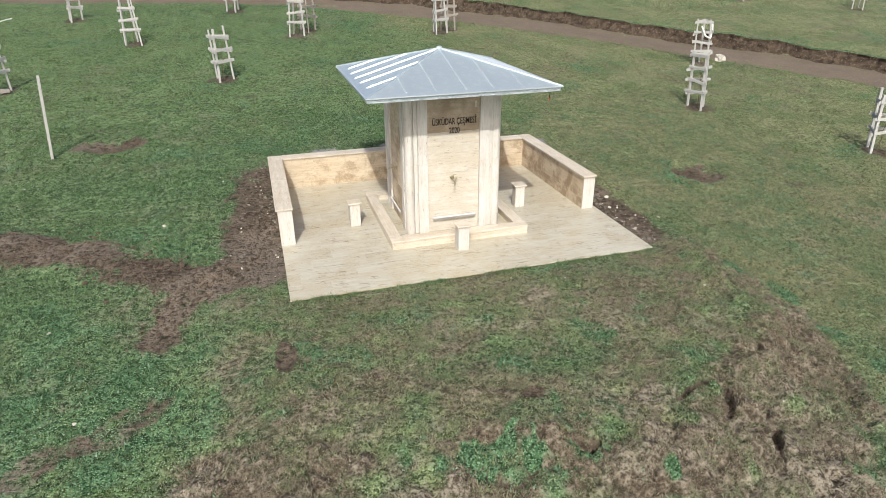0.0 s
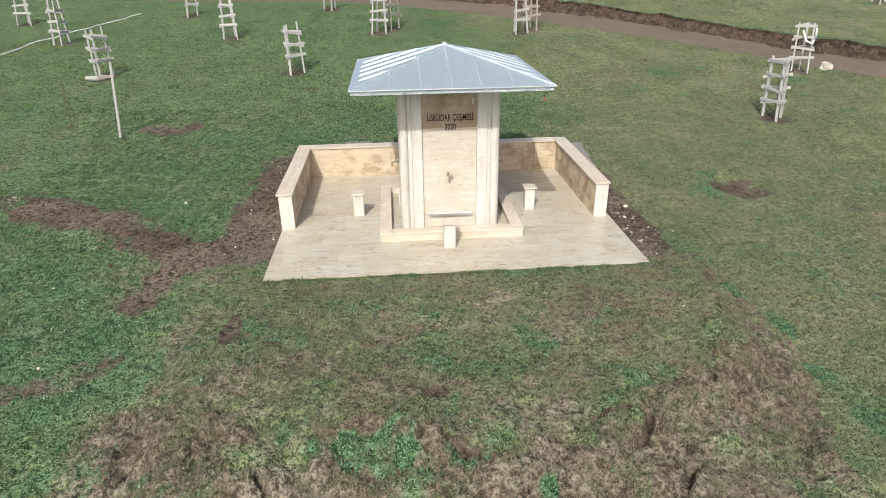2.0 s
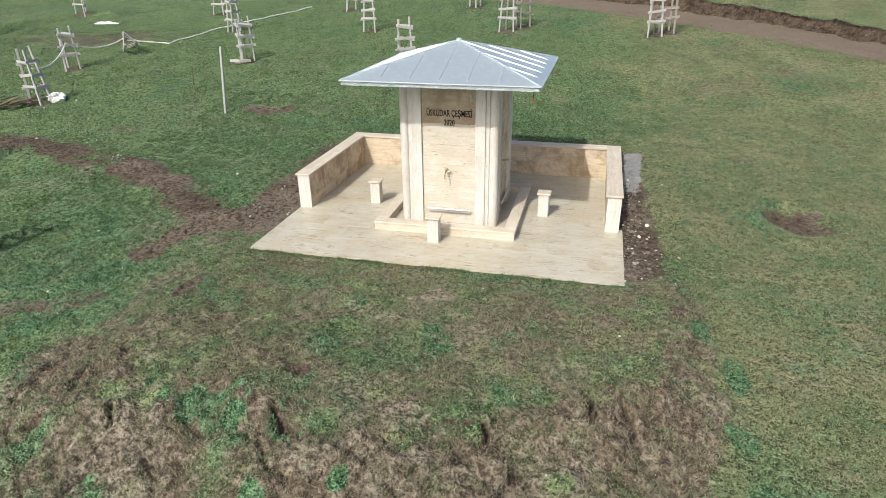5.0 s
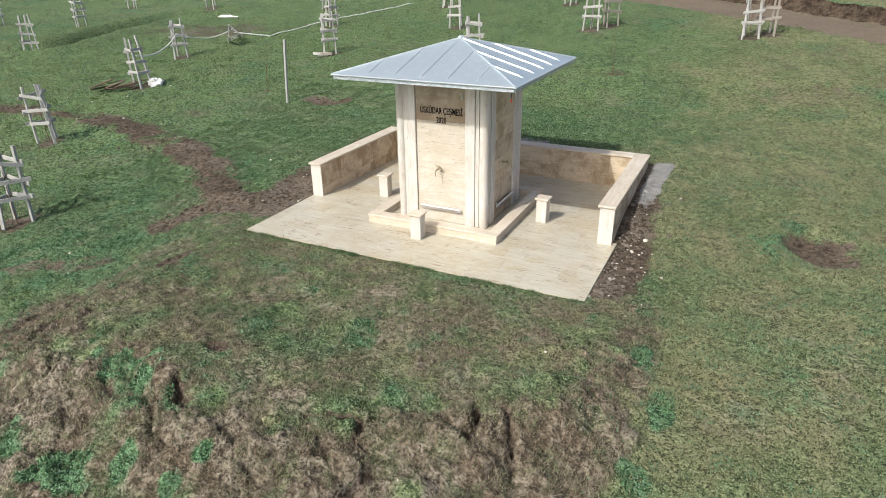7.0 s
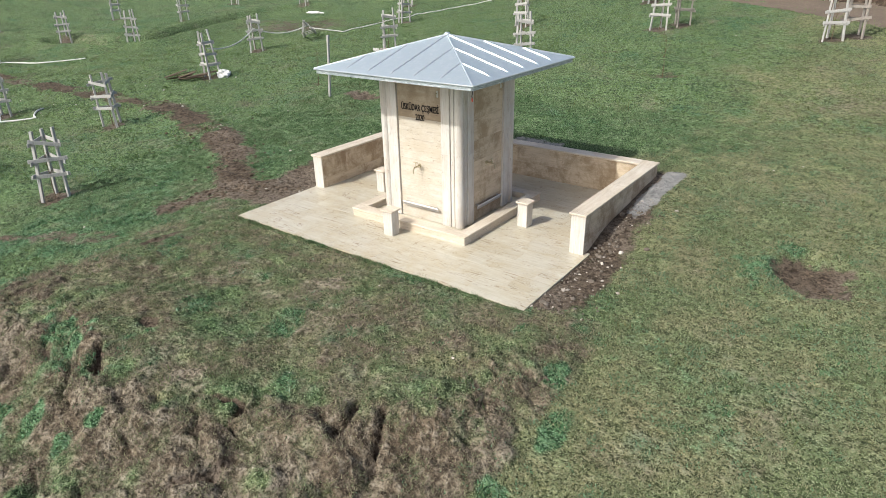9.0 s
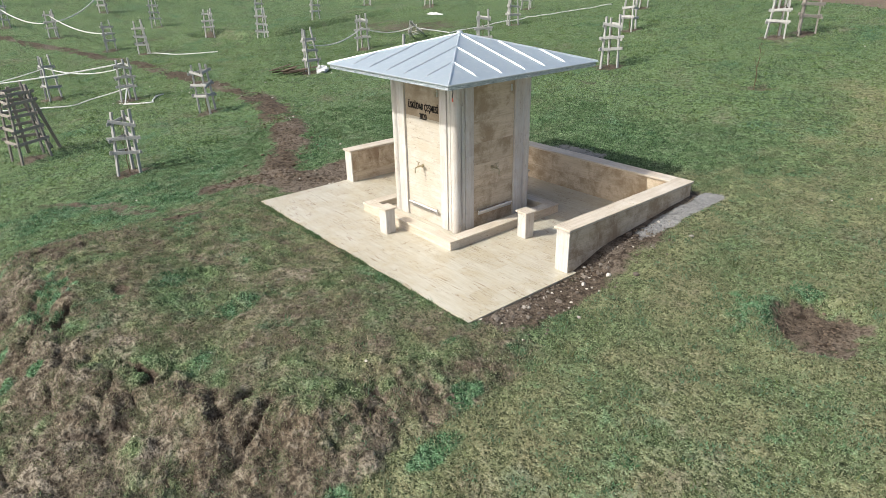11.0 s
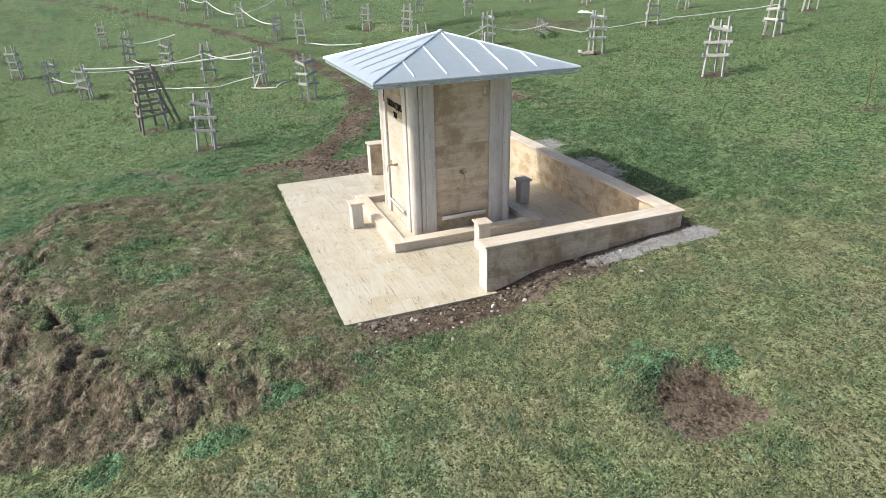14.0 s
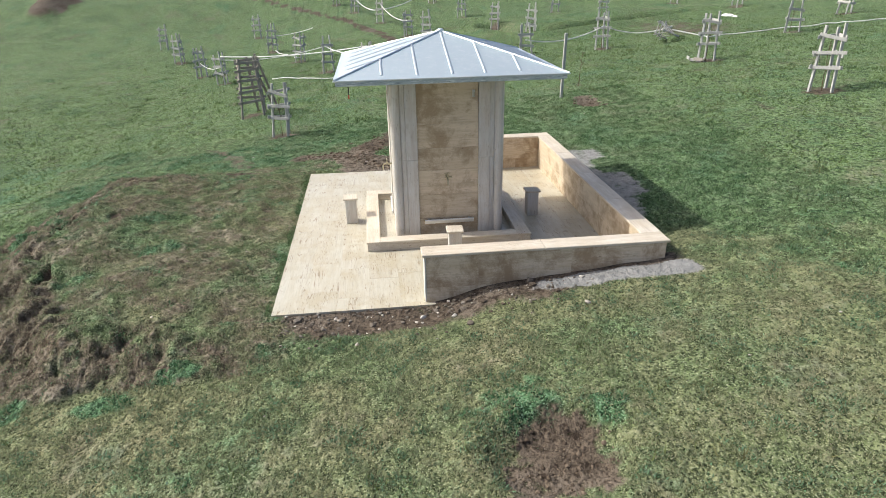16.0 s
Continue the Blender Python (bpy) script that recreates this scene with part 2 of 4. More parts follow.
dry = k.mix(k.ramp(clump, (0.54, 0), (0.64, 0.55)), dry, (0.345, 0.305, 0.240))
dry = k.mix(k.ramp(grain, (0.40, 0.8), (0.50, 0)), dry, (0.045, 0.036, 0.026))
lush = k.mix(k.ramp(clump, (0.40, 0), (0.60, 1)), (0.030, 0.068, 0.030), (0.105, 0.200, 0.098))
# dark gaps among the clover leaves: their shade put into the colour
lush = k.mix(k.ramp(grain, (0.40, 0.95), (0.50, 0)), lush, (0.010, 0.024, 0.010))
lush = k.mix(k.ramp(speck, (0.55, 0), (0.61, 0.8)), lush, (0.230, 0.360, 0.220))
soil = k.mix(k.ramp(fine, (0.3, 0), (0.7, 1)), (0.058, 0.045, 0.034), (0.150, 0.119, 0.090))
soil = k.mix(k.ramp(patch, (0.48, 0), (0.58, 0.6)), soil, (0.215, 0.180, 0.145))
# hollows of the soil darkened in its colour the same way
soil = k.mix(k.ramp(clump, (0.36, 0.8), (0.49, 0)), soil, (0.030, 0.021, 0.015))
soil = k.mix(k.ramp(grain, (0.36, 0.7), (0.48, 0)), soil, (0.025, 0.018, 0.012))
soil = k.mix(k.ramp(speck, (0.62, 0), (0.74, 0.5)), soil, (0.28, 0.24, 0.195))
grit = k.mix(k.ramp(fine, (0.3, 0), (0.7, 1)), (0.20, 0.20, 0.195), (0.30, 0.295, 0.285))


def field(name, sharp=0.22):
    """A carried field with its edge broken up by the grain of the ground."""
    a = k.math('ADD', k.attr(name), k.math('MULTIPLY', k.math('SUBTRACT', k.math('ADD', fine, k.math('MULTIPLY', grain, 0.6)), 0.8), 1.0))
    return k.ramp(a, (0.5 - sharp, 0), (0.5 + sharp, 1))


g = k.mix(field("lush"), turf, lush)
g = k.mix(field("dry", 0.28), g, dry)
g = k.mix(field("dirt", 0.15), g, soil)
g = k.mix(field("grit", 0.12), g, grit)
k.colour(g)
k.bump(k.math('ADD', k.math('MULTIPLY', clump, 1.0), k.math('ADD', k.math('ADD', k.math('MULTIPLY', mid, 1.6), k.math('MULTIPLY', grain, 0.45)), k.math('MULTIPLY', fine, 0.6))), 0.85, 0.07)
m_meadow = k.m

k = Mat("earth_road", 0.95, 0, 0.1)
w = k.coords((1, 1, 1))
rd = k.mix(k.noise(w, 1.1, 5, 0.6), (0.110, 0.087, 0.068), (0.180, 0.145, 0.114))
rd = k.mix(k.ramp(k.noise(w, 12, 4), (0.55, 0), (0.75, 0.6)), rd, (0.25, 0.208, 0.17))
k.colour(rd).bump(k.noise(w, 7, 5), 0.6, 0.06)
m_road = k.m


k = Mat("cut_earth", 1.0, 0, 0.05)
w = k.coords((1, 1, 1))
ce = k.mix(k.ramp(k.noise(w, 4, 6, 0.7), (0.35, 0), (0.65, 1)), (0.030, 0.022, 0.016), (0.125, 0.095, 0.070))
ce = k.mix(k.ramp(k.noise(w, 14, 4), (0.58, 0), (0.7, 0.7)), ce, (0.24, 0.20, 0.155))
k.colour(ce).bump(k.noise(w, 9, 6, 0.7), 1.0, 0.12)
m_cut = k.m


def blade_mat(name, a, b, c):
    k = Mat(name, 0.7, 0, 0.15)
    leaf = k.mix(k.attr("tone"), k.mix(k.island(), a, b), c)
    k.colour(leaf)
    thin, both = k.node("ShaderNodeBsdfTranslucent"), k.node("ShaderNodeMixShader", Fac=0.35)
    k.link(leaf, thin.inputs["Color"])
    k.link(k.b.outputs[0], both.inputs[1])
    k.link(thin.outputs[0], both.inputs[2])
    k.link(both.outputs[0], k.t.nodes["Material Output"].inputs["Surface"])
    return k.m


m_blade = blade_mat("grass_blade", (0.018, 0.044, 0.016), (0.200, 0.322, 0.154), (0.297, 0.294, 0.183))
# yellower, lighter copy of the blade; distant haze is put into its colour
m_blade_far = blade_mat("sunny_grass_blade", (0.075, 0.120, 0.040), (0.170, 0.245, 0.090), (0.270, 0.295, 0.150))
m_tuss = blade_mat("tussock_blade", (0.032, 0.068, 0.020), (0.105, 0.155, 0.050), (0.20, 0.18, 0.09))
m_straw = blade_mat("dry_straw", (0.070, 0.055, 0.040), (0.40, 0.345, 0.265), (0.12, 0.125, 0.065))
m_clover = blade_mat("clover_leaf", (0.020, 0.060, 0.026), (0.120, 0.250, 0.120), (0.34, 0.46, 0.33))


# ---- mesh helpers ----
def mesh_of(bm, material, smooth=False):
    me = bpy.data.meshes.new("m")
    bm.normal_update()
    bm.to_mesh(me)
    bm.free()
    me.materials.append(material)
    if smooth:
        for p in me.polygons:
            p.use_smooth = True
        me.set_sharp_from_angle(angle=radians(40))
    return me


def part(name, bm, material, parent=None, label="", smooth=False, at=None):
    """Links a bmesh as one mesh object, under its thing where one is given."""
    me = bm if isinstance(bm, bpy.types.Mesh) else mesh_of(bm, material, smooth)
    ob = new(name, me)
    if parent is not None:
        ob.parent = parent
    if at is not None:
        ob.matrix_basis = at if isinstance(at, Matrix) else Matrix.Translation(at)
    if label:
        tagged(ob, label)
    return ob


def empty(name, at=(0, 0, 0), rz=0.0):
    e = new(name)
    e.empty_display_size = 0.2
    e.matrix_basis = pose(*at, 0, 0, rz)
    return e


def box(lo, hi, bevel=0.004, bm=None, m=None):
    """A box between two corners, its edges eased."""
    bm = bm or bmesh.new()
    lo, hi = Vector(lo), Vector(hi)
    got = bmesh.ops.create_cube(bm, size=1.0, matrix=Matrix.Translation((lo + hi) / 2) @ Matrix.Diagonal((*(hi - lo), 1)))["verts"]
    if bevel:
        edges = list({e for v in got for e in v.link_edges})
        got = bmesh.ops.bevel(bm, geom=edges, offset=bevel, segments=1, affect='EDGES')["verts"]
    if m is not None:
        bmesh.ops.transform(bm, matrix=m, verts=list({v for v in got}))
    return bm


def tube(points, radius, sides=8, bm=None, closed_ends=True):
    """A round bar along the points."""
    bm = bm or bmesh.new()
    pts = [Vector(p) for p in points]
    rings = []
    for i, p in enumerate(pts):
        d = (pts[min(i + 1, len(pts) - 1)] - pts[max(i - 1, 0)]).normalized()
        side = d.orthogonal().normalized() if abs(d.z) > 0.95 else d.cross(Vector((0, 0, 1))).normalized()
        up = side.cross(d)
        r = radius[i] if isinstance(radius, (list, tuple)) else radius
        rings.append([bm.verts.new(p + r * (math.cos(a) * side + math.sin(a) * up)) for a in (2 * math.pi * j / sides for j in range(sides))])
    for a, b in zip(rings, rings[1:]):
        for j in range(sides):
            bm.faces.new((a[j], a[(j + 1) % sides], b[(j + 1) % sides], b[j]))
    if closed_ends:
        bm.faces.new(rings[0][::-1])
        bm.faces.new(rings[-1])
    return bm


def lumps(n, size, seed, flat=0.7):
    """Some uneven stone shapes, each around its own base point."""
    rng = random.Random(seed)
    out = []
    for _ in range(n):
        bm = bmesh.new()
        bmesh.ops.create_icosphere(bm, subdivisions=1, radius=1.0)
        off = Vector((rng.uniform(0, 50), rng.uniform(0, 50), 0))
        for v in bm.verts:
            v.co *= size * (0.75 + 0.55 * noise.noise(v.co * 1.3 + off))
            v.co.z *= flat
        out.append(bm)
    return out


# ---- the lie of the land ----
def lattice(x, y, seed):
    """Smooth value noise on a unit grid, -1 to 1."""
    xi, yi = np.floor(x).astype(np.int64), np.floor(y).astype(np.int64)
    fx, fy = x - xi, y - yi
    fx, fy = fx * fx * (3 - 2 * fx), fy * fy * (3 - 2 * fy)

    def h(a, b):
        n = (a * 374761393 + b * 668265263 + seed * 974634777) & 0xFFFFFFFF
        n = ((n ^ (n >> 13)) * 1274126177) & 0xFFFFFFFF
        return ((n ^ (n >> 16)) & 0xFFFF) / 32767.5 - 1
    return (h(xi, yi) * (1 - fx) + h(xi + 1, yi) * fx) * (1 - fy) + (h(xi, yi + 1) * (1 - fx) + h(xi + 1, yi + 1) * fx) * fy


def fbm(x, y, size, seed, octaves=4, gain=0.55):
    s, a, tot, f = 0.0, 1.0, 0.0, 1.0 / size
    for o in range(octaves):
        s = s + a * lattice(x * f + 13.7 * o, y * f - 7.3 * o, seed + o)
        tot, a, f = tot + a, a * gain, f * 2.03
    return s / tot


def cells(x, y, size, seed):
    """Distance to the nearest and to the second nearest of scattered cell points."""
    u, v = x / size, y / size
    xi, yi = np.floor(u).astype(np.int64), np.floor(v).astype(np.int64)
    f1, f2 = np.full(np.shape(x), 9.0), np.full(np.shape(x), 9.0)
    for i in (-1, 0, 1):
        for j in (-1, 0, 1):
            a, b = xi + i, yi + j
            n = (a * 374761393 + b * 668265263 + seed * 974634777) & 0xFFFFFFFF
            n = ((n ^ (n >> 13)) * 1274126177) & 0xFFFFFFFF
            px, py = a + (n & 0xFFFF) / 65535, b + ((n >> 16) & 0xFFFF) / 65535
            d = np.hypot(u - px, v - py)
            f2 = np.minimum(f2, np.maximum(f1, d))
            f1 = np.minimum(f1, d)
    return f1, f2


def step(a, b, v):
    u = np.clip((v - a) / (b - a), 0, 1)
    return u * u * (3 - 2 * u)


def line_distance(x, y, pts):
    """Distance to a line of points, and which side of it (positive to its left)."""
    best, side = np.full(np.shape(x), 1e9), np.zeros(np.shape(x))
    for (ax, ay), (bx, by) in zip(pts, pts[1:]):
        dx, dy = bx - ax, by - ay
        u = np.clip(((x - ax) * dx + (y - ay) * dy) / (dx * dx + dy * dy), 0, 1)
        d = np.hypot(x - ax - u * dx, y - ay - u * dy)
        s = np.sign(dx * (y - ay) - dy * (x - ax))
        near = d < best
        best, side = np.where(near, d, best), np.where(near, s, side)
    return best, side


ROAD = [(-40, 42), (-16, 32.5), (-6, 28.2), (-0.5, 25.3), (4.5, 22.0), (8.5, 19.0), (12, 16.7), (15.5, 14.0), (18.7, 10.3), (21.5, 5), (24, -4), (26, -20)]
TRENCH = [(-3.5, 1.4), (-4.3, 0.95), (-5.3, 1.55), (-6.4, 2.35), (-7.8, 2.95), (-9.9, 3.6), (-12.2, 4.1), (-16.7, 4.15), (-24.5, 3.8), (-31.8, 2.2), (-38.9, -0.5), (-46.0, -5.8), (-58, -15)]
SPUR = [(-4.3, 1.0), (-4.75, 0.35), (-4.95, -0.35)]
DITCH = [(-29.5, 8.9), (-28.0, 9.5), (-26.5, 10.1), (-25.4, 11.3), (-25.5, 12.9), (-26.5, 15.6), (-26.8, 19.2), (-25.6, 22.5)]
WORN = [(-7.4, -3.2), (-6.3, -2.4), (-5.4, -2.0), (-4.7, -1.6)]
# far heaps of earth
HEAPS = [(-48.0, -24.5, 4.2, 1.7)]
# dug spots: place, half sizes, depth
SPOTS = [(6.14, 2.92, 0.58, 0.68, 0.13), (-6.5, 7.45, 0.72, 0.42, 0.1), (8.05, 1.95, 0.5, 0.28, 0.05), (0.76, 12.05, 0.62, 0.36, 0.05), (6.55, 12.05, 0.6, 0.35, 0.05),
         (-9.4, 8.05, 0.36, 0.28, 0.04), (-0.62, -3.2, 0.2, 0.13, 0.05), (-3.26, -1.55, 0.13, 0.36, 0.03), (-1.9, 14.3, 0.5, 0.25, 0.02), (-3.4, 10.6, 0.45, 0.2, 0.02),
         (-3.9, -1.2, 0.2, 0.1, 0.01), (-3.5, -1.9, 0.1, 0.22, 0.02), (-2.9, -1.2, 0.2, 0.1, 0.01), (-3.2, -2.4, 0.14, 0.24, 0.02), (-2.6, -1.9, 0.22, 0.12, 0.01)]


# upper edge of the slumped outer part of the bank
BROW = ((-6, -2.3), (-3.9, -2.6), (-3.0, -3.0), (-2.3, -3.55), (-1.4, -3.4), (-0.5, -3.75), (0.3, -3.85), (0.75, -3.75), (1.14, -3.55), (1.4, -3.1), (2.1, -2.95),
        (2.7, -2.7), (2.9, -2.1), (3.1, -1.3), (3.5, -0.6), (4.2, 0.0), (6, 1))
# open cracks in the slumped turf
CRACKS = [[(1.02, -3.62), (1.31, -3.52), (1.58, -3.42), (1.69, -3.60), (1.60, -3.82), (1.42, -3.98)], [(2.62, -2.74), (2.72, -2.95), (2.70, -3.2)],
          [(-0.59, -3.85), (-0.45, -3.95), (-0.39, -4.07), (-0.25, -4.0)],
          [(2.95, -2.68), (3.1, -2.95), (3.2, -3.15)], [(-2.46, -4.1), (-2.3, -4.3)], [(-3.38, -4.44), (-3.2, -4.35)], [(2.01, -3.93), (1.9, -4.2), (1.7, -4.5)]]


CLOVER = [(-1.45, -3.86, 0.44, 0.32), (-0.9, -3.97, 0.27, 0.22), (-1.1, -5.1, 0.4, 0.3), (-0.42, -4.75, 0.24, 0.24), (0.21, -4.75, 0.16, 0.16), (0.36, -4.45, 0.2, 0.2),
          (4.3, -2.7, 0.22, 0.3), (4.5, -3.6, 0.25, 0.3), (4.4, -1.6, 0.16, 0.3), (4.1, -0.9, 0.16, 0.24), (5.46, 2.68, 0.46, 0.5), (5.7, 3.5, 0.3, 0.22)]


def slump(x, y, b):
    """Slumped turf cushions on the outer part of the bank: how much, large and small domes, creases between them, open cracks."""
    bx, by = zip(*BROW)
    u = x + 0.12 * fbm(x, y, 0.5, 44)
    edge = np.interp(u, bx, by)
    tilt = (np.interp(u + 0.1, bx, by) - np.interp(u - 0.1, bx, by)) / 0.2
    out = (edge - y) / np.sqrt(1 + tilt * tilt) + 0.12 * fbm(x, y, 0.4, 42)
    rough = step(-0.10, 0.20, out) * step(0.02, 0.22, b)
    w1, w2 = 0.8 * fbm(x, y, 0.9, 45), 0.8 * fbm(x, y, 0.9, 46)
    f1, f2 = cells(0.75 * x + w1, 1.3 * y + w2, 0.8, 3)
    g1, g2 = cells(0.75 * x + 0.4 * w2, 1.3 * y + 0.4 * w1, 0.32, 7)
    crease = np.clip(1 - (f2 - f1) / 0.11, 0, 1) * step(-0.25, 0.1, fbm(x, y, 0.8, 49))
    small = np.clip(1 - (g2 - g1) / 0.14, 0, 1) * step(-0.1, 0.3, fbm(x, y, 0.6, 51))
    crack = np.zeros(np.shape(x))
    wob = 0.05 * fbm(x, y, 0.16, 53)
    for line in CRACKS:
        d, _ = line_distance(x, y, line)
        crack = np.maximum(crack, 1 - step(0.015, 0.07, d + wob))
    return rough, 1 - f1, 1 - g1, crease, small, crack


def bank(x, y):
    """How much of the filled bank in front of the paving there is, 0 to 1."""
    wob = 0.45 * fbm(x, y, 2.2, 31)
    right = 1 - step(3.2, 4.3, x + wob + 0.16 * np.maximum(-2.2 - y, 0))
    left = step(-5.1, -2.9, x + wob)
    front = step(-6.1, -3.9, y - 0.03 * x * x + wob)
    back = 1 - step(0.1, 0.9, y)
    return right * left * front * back


def meadow(x, y):
    """Height of the natural ground."""
    u, v = np.clip(x, -48, 14) / 10, np.clip(y, -8, 24) / 10
    z = (-0.0731 + 0.0165 * u + 0.9611 * v - 0.1233 * u * u - 0.0463 * u * v + 0.069 * v * v
         - 0.0515 * u ** 3 - 0.0253 * u * u * v + 0.0412 * u * v * v)
    return z + 0.075 * np.maximum(0, y - 24) + 0.06 * np.maximum(0, -48 - x)


def fields(x, y):
    """What covers the ground: dirt, dry turf, clover, grit; each about 0 to 1."""
    n1, n2, n3 = fbm(x, y, 1.6, 5), 1.5 * fbm(x, y, 0.5, 9), fbm(x, y, 5.0, 17)
    n4, n5 = fbm(x, y, 0.22, 91, 3), fbm(x, y, 0.9, 95)
    b = bank(x, y)
    dirt = np.zeros_like(x)
    d, _ = line_distance(x, y, TRENCH)
    e = d + 0.20 * n2 + 0.22 * n4 + 0.16 * n1
    tufts = 1 - 0.5 * step(0.05, 0.35, fbm(x, y, 0.7, 101)) * step(-4.8, -6.0, x)
    dirt = np.maximum(dirt, (1 - step(np.where(x > -13, 0.28, 0.14), np.where(x > -13, 0.80, 0.60), e)) * tufts)
    dirt = np.maximum(dirt, 0.5 * step(0.36, 0.6, fbm(x, y, 2.2, 131)) * step(-8.5, -13, x) * step(14, 8, y))
    d, _ = line_distance(x, y, SPUR)
    dirt = np.maximum(dirt, 1 - step(0.10, 0.50, d + 0.16 * n2 + 0.2 * n4))
    d, _ = line_distance(x, y, WORN)
    dirt = np.maximum(dirt, 0.66 * (1 - step(0.05, 0.42, d + 0.25 * n2 + 0.2 * n4 + 0.15 * n1)))
    # bare strip beside the two side walls
    dirt = np.maximum(dirt, step(-4.4, -3.65, x + 0.35 * n1 + 0.2 * n2 + 0.15 * n4) * (x < -2.9) * step(0.1, 0.9, y + 0.4 * n1) * (1 - step(5.0, 5.9, y + 0.3 * n1)) * (0.82 + 0.25 * n5))
    rub = (1 - step(3.45, 3.95, x + 0.35 * n1 + 0.15 * n2 + 0.12 * n4)) * (x > 2.9) * step(0.05, 0.5, y + 0.25 * n1) * (1 - step(3.8, 4.6, y + 0.5 * n1))
    dirt = np.maximum(dirt, rub)
    # dark gap at the right wall's foot: damp soil with painted shade
    dirt = np.maximum(dirt, (1 - step(3.18, 3.3, x + 0.08 * n2)) * (x > 2.9) * step(1.9, 2.3, y) * (1 - step(5.3, 5.6, y)))
    for n, (cx, cy, rx, ry, _) in enumerate(SPOTS):
        r = np.hypot((x - cx) / rx, (y - cy) / ry) + 0.55 * n2 + 0.6 * n4 + 0.5 * n5
        dirt = np.maximum(dirt, (1 - step(0.35, 1.25, r - 0.25 * (n == 1))) * (1.0 if n in (0, 1, 6, 7) else 0.62))
    for cx, cy in GUARD_FEET:
        dirt = np.maximum(dirt, 0.9 * (1 - step(0.2, 0.68, np.hypot(x - cx, y - cy) + 0.25 * n2 + 0.2 * n4)))
    d, _ = line_distance(x, y, DITCH)
    dirt = np.maximum(dirt, 0.8 * (1 - step(0.1, 0.9, d + 0.3 * n1 + 0.3 * n2)))
    # worn ground between the ditch and the fallen guard
    dirt = np.maximum(dirt, 0.62 * (1 - step(0.4, 1.3, np.hypot((x + 20.5) / 4.5, (y - 16.5) / 2.2) + 0.5 * n1 + 0.4 * n2)))
    d, s = line_distance(x, y, ROAD)
    sd = d * s
    dirt = np.maximum(dirt, 0.8 * step(1.1, 1.4, sd + 0.2 * n2) * (1 - step(1.7, 2.1, sd + 0.3 * n2)))
    for cx, cy, rx, ry in HEAPS:
        dirt = np.maximum(dirt, 1 - step(0.7, 1.2, np.hypot((x - cx) / rx, (y - cy) / ry) + 0.3 * n1))
    dirt = dirt * (0.88 + 0.30 * n4 + 0.2 * n2)
    grit = (1 - step(3.40, 3.62, x + 0.16 * n1 - 0.05 * (y - 4.2))) * step(3.08, 3.2, x + 0.05 * n2) * step(2.9, 3.9, y + 0.3 * n1) * (1 - step(5.45, 5.7, y + 0.2 * n1)) * (0.9 + 0.25 * n2)
    grit = np.maximum(grit, 0.8 * step(-2.7, -2.2, x + 0.3 * n1) * (1 - step(1.0, 2.6, x + 0.4 * n1)) * (y > 5.1) * (1 - step(5.5, 5.85, y + 0.25 * n1)))
    for cx, cy, rx, ry in ((-1.9, 5.9, 0.5, 0.3), (0.15, 5.9, 0.8, 0.26)):
        grit = np.maximum(grit, 0.68 * (1 - step(0.5, 1.25, np.hypot((x - cx) / rx, (y - cy) / ry) + 0.4 * n2 + 0.3 * n1)))
    rough, dome, dome2, crease, small, crack = slump(x, y, b)
    mott = 1.3 * fbm(x, 1.5 * y, 0.42, 97, 3)
    dry = rough * (0.72 + 0.45 * n2 + 0.4 * n4 + 0.35 * mott)
    dry = np.maximum(dry, step(0.05, 0.4, b) * (0.41 + 0.26 * mott + 0.18 * n2 + 0.35 * n4 + 0.08 * step(-1.5, 2.0, x) - 0.10 * step(-1.6, -0.3, y)))
    dry = np.maximum(dry, 0.06 + 0.36 * n5 + 0.25 * n3 + 0.2 * n2 + 0.10 * step(2, 6, x))
    foot = b * (1 - b) * 4
    lush = foot * (0.30 + 0.75 * n5 + 0.5 * n4)
    lush = np.maximum(lush, 0.12 + 0.7 * fbm(x, y, 1.1, 23) + 0.3 * n3 + 0.3 * n4 + 0.22 * step(-3.4, -4.6, x) * step(1.5, -1, y) * step(-9, -6, x))
    lush = np.maximum(lush, b * (0.16 + 0.85 * fbm(x, y, 0.6, 29) + 0.4 * n4 - 0.2 * rough * step(1.0, 2.4, x)))
    for cx, cy, rx, ry in CLOVER:
        lush = np.maximum(lush, 0.95 * (1 - step(0.4, 1.2, np.hypot((x - cx) / rx, (y - cy) / ry) + 0.45 * n2 + 0.55 * n4)))
    lush = lush * (1 - crack)
    dry = dry * (1 - 0.85 * step(0.45, 0.8, lush))
    # soil colour in creases and cracks also paints their dark shade lines
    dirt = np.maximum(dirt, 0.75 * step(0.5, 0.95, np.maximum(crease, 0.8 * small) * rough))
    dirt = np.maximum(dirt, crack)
    pale = step(1.9, 3.9, x + 1.0 * n1 + n3 + 0.5 * n2) * (0.92 + 0.5 * n1 + 0.4 * n2) * (1 - 0.6 * b)
    pale = np.maximum(pale, b * (0.72 + 0.45 * n5 + 0.5 * n2))
    # far: more than distance, a painted brightening for haze and light on turf
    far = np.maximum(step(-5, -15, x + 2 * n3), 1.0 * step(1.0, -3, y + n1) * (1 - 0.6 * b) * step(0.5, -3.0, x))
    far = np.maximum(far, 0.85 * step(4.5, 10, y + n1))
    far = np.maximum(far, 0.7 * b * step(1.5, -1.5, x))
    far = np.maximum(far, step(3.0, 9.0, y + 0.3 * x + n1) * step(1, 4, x))
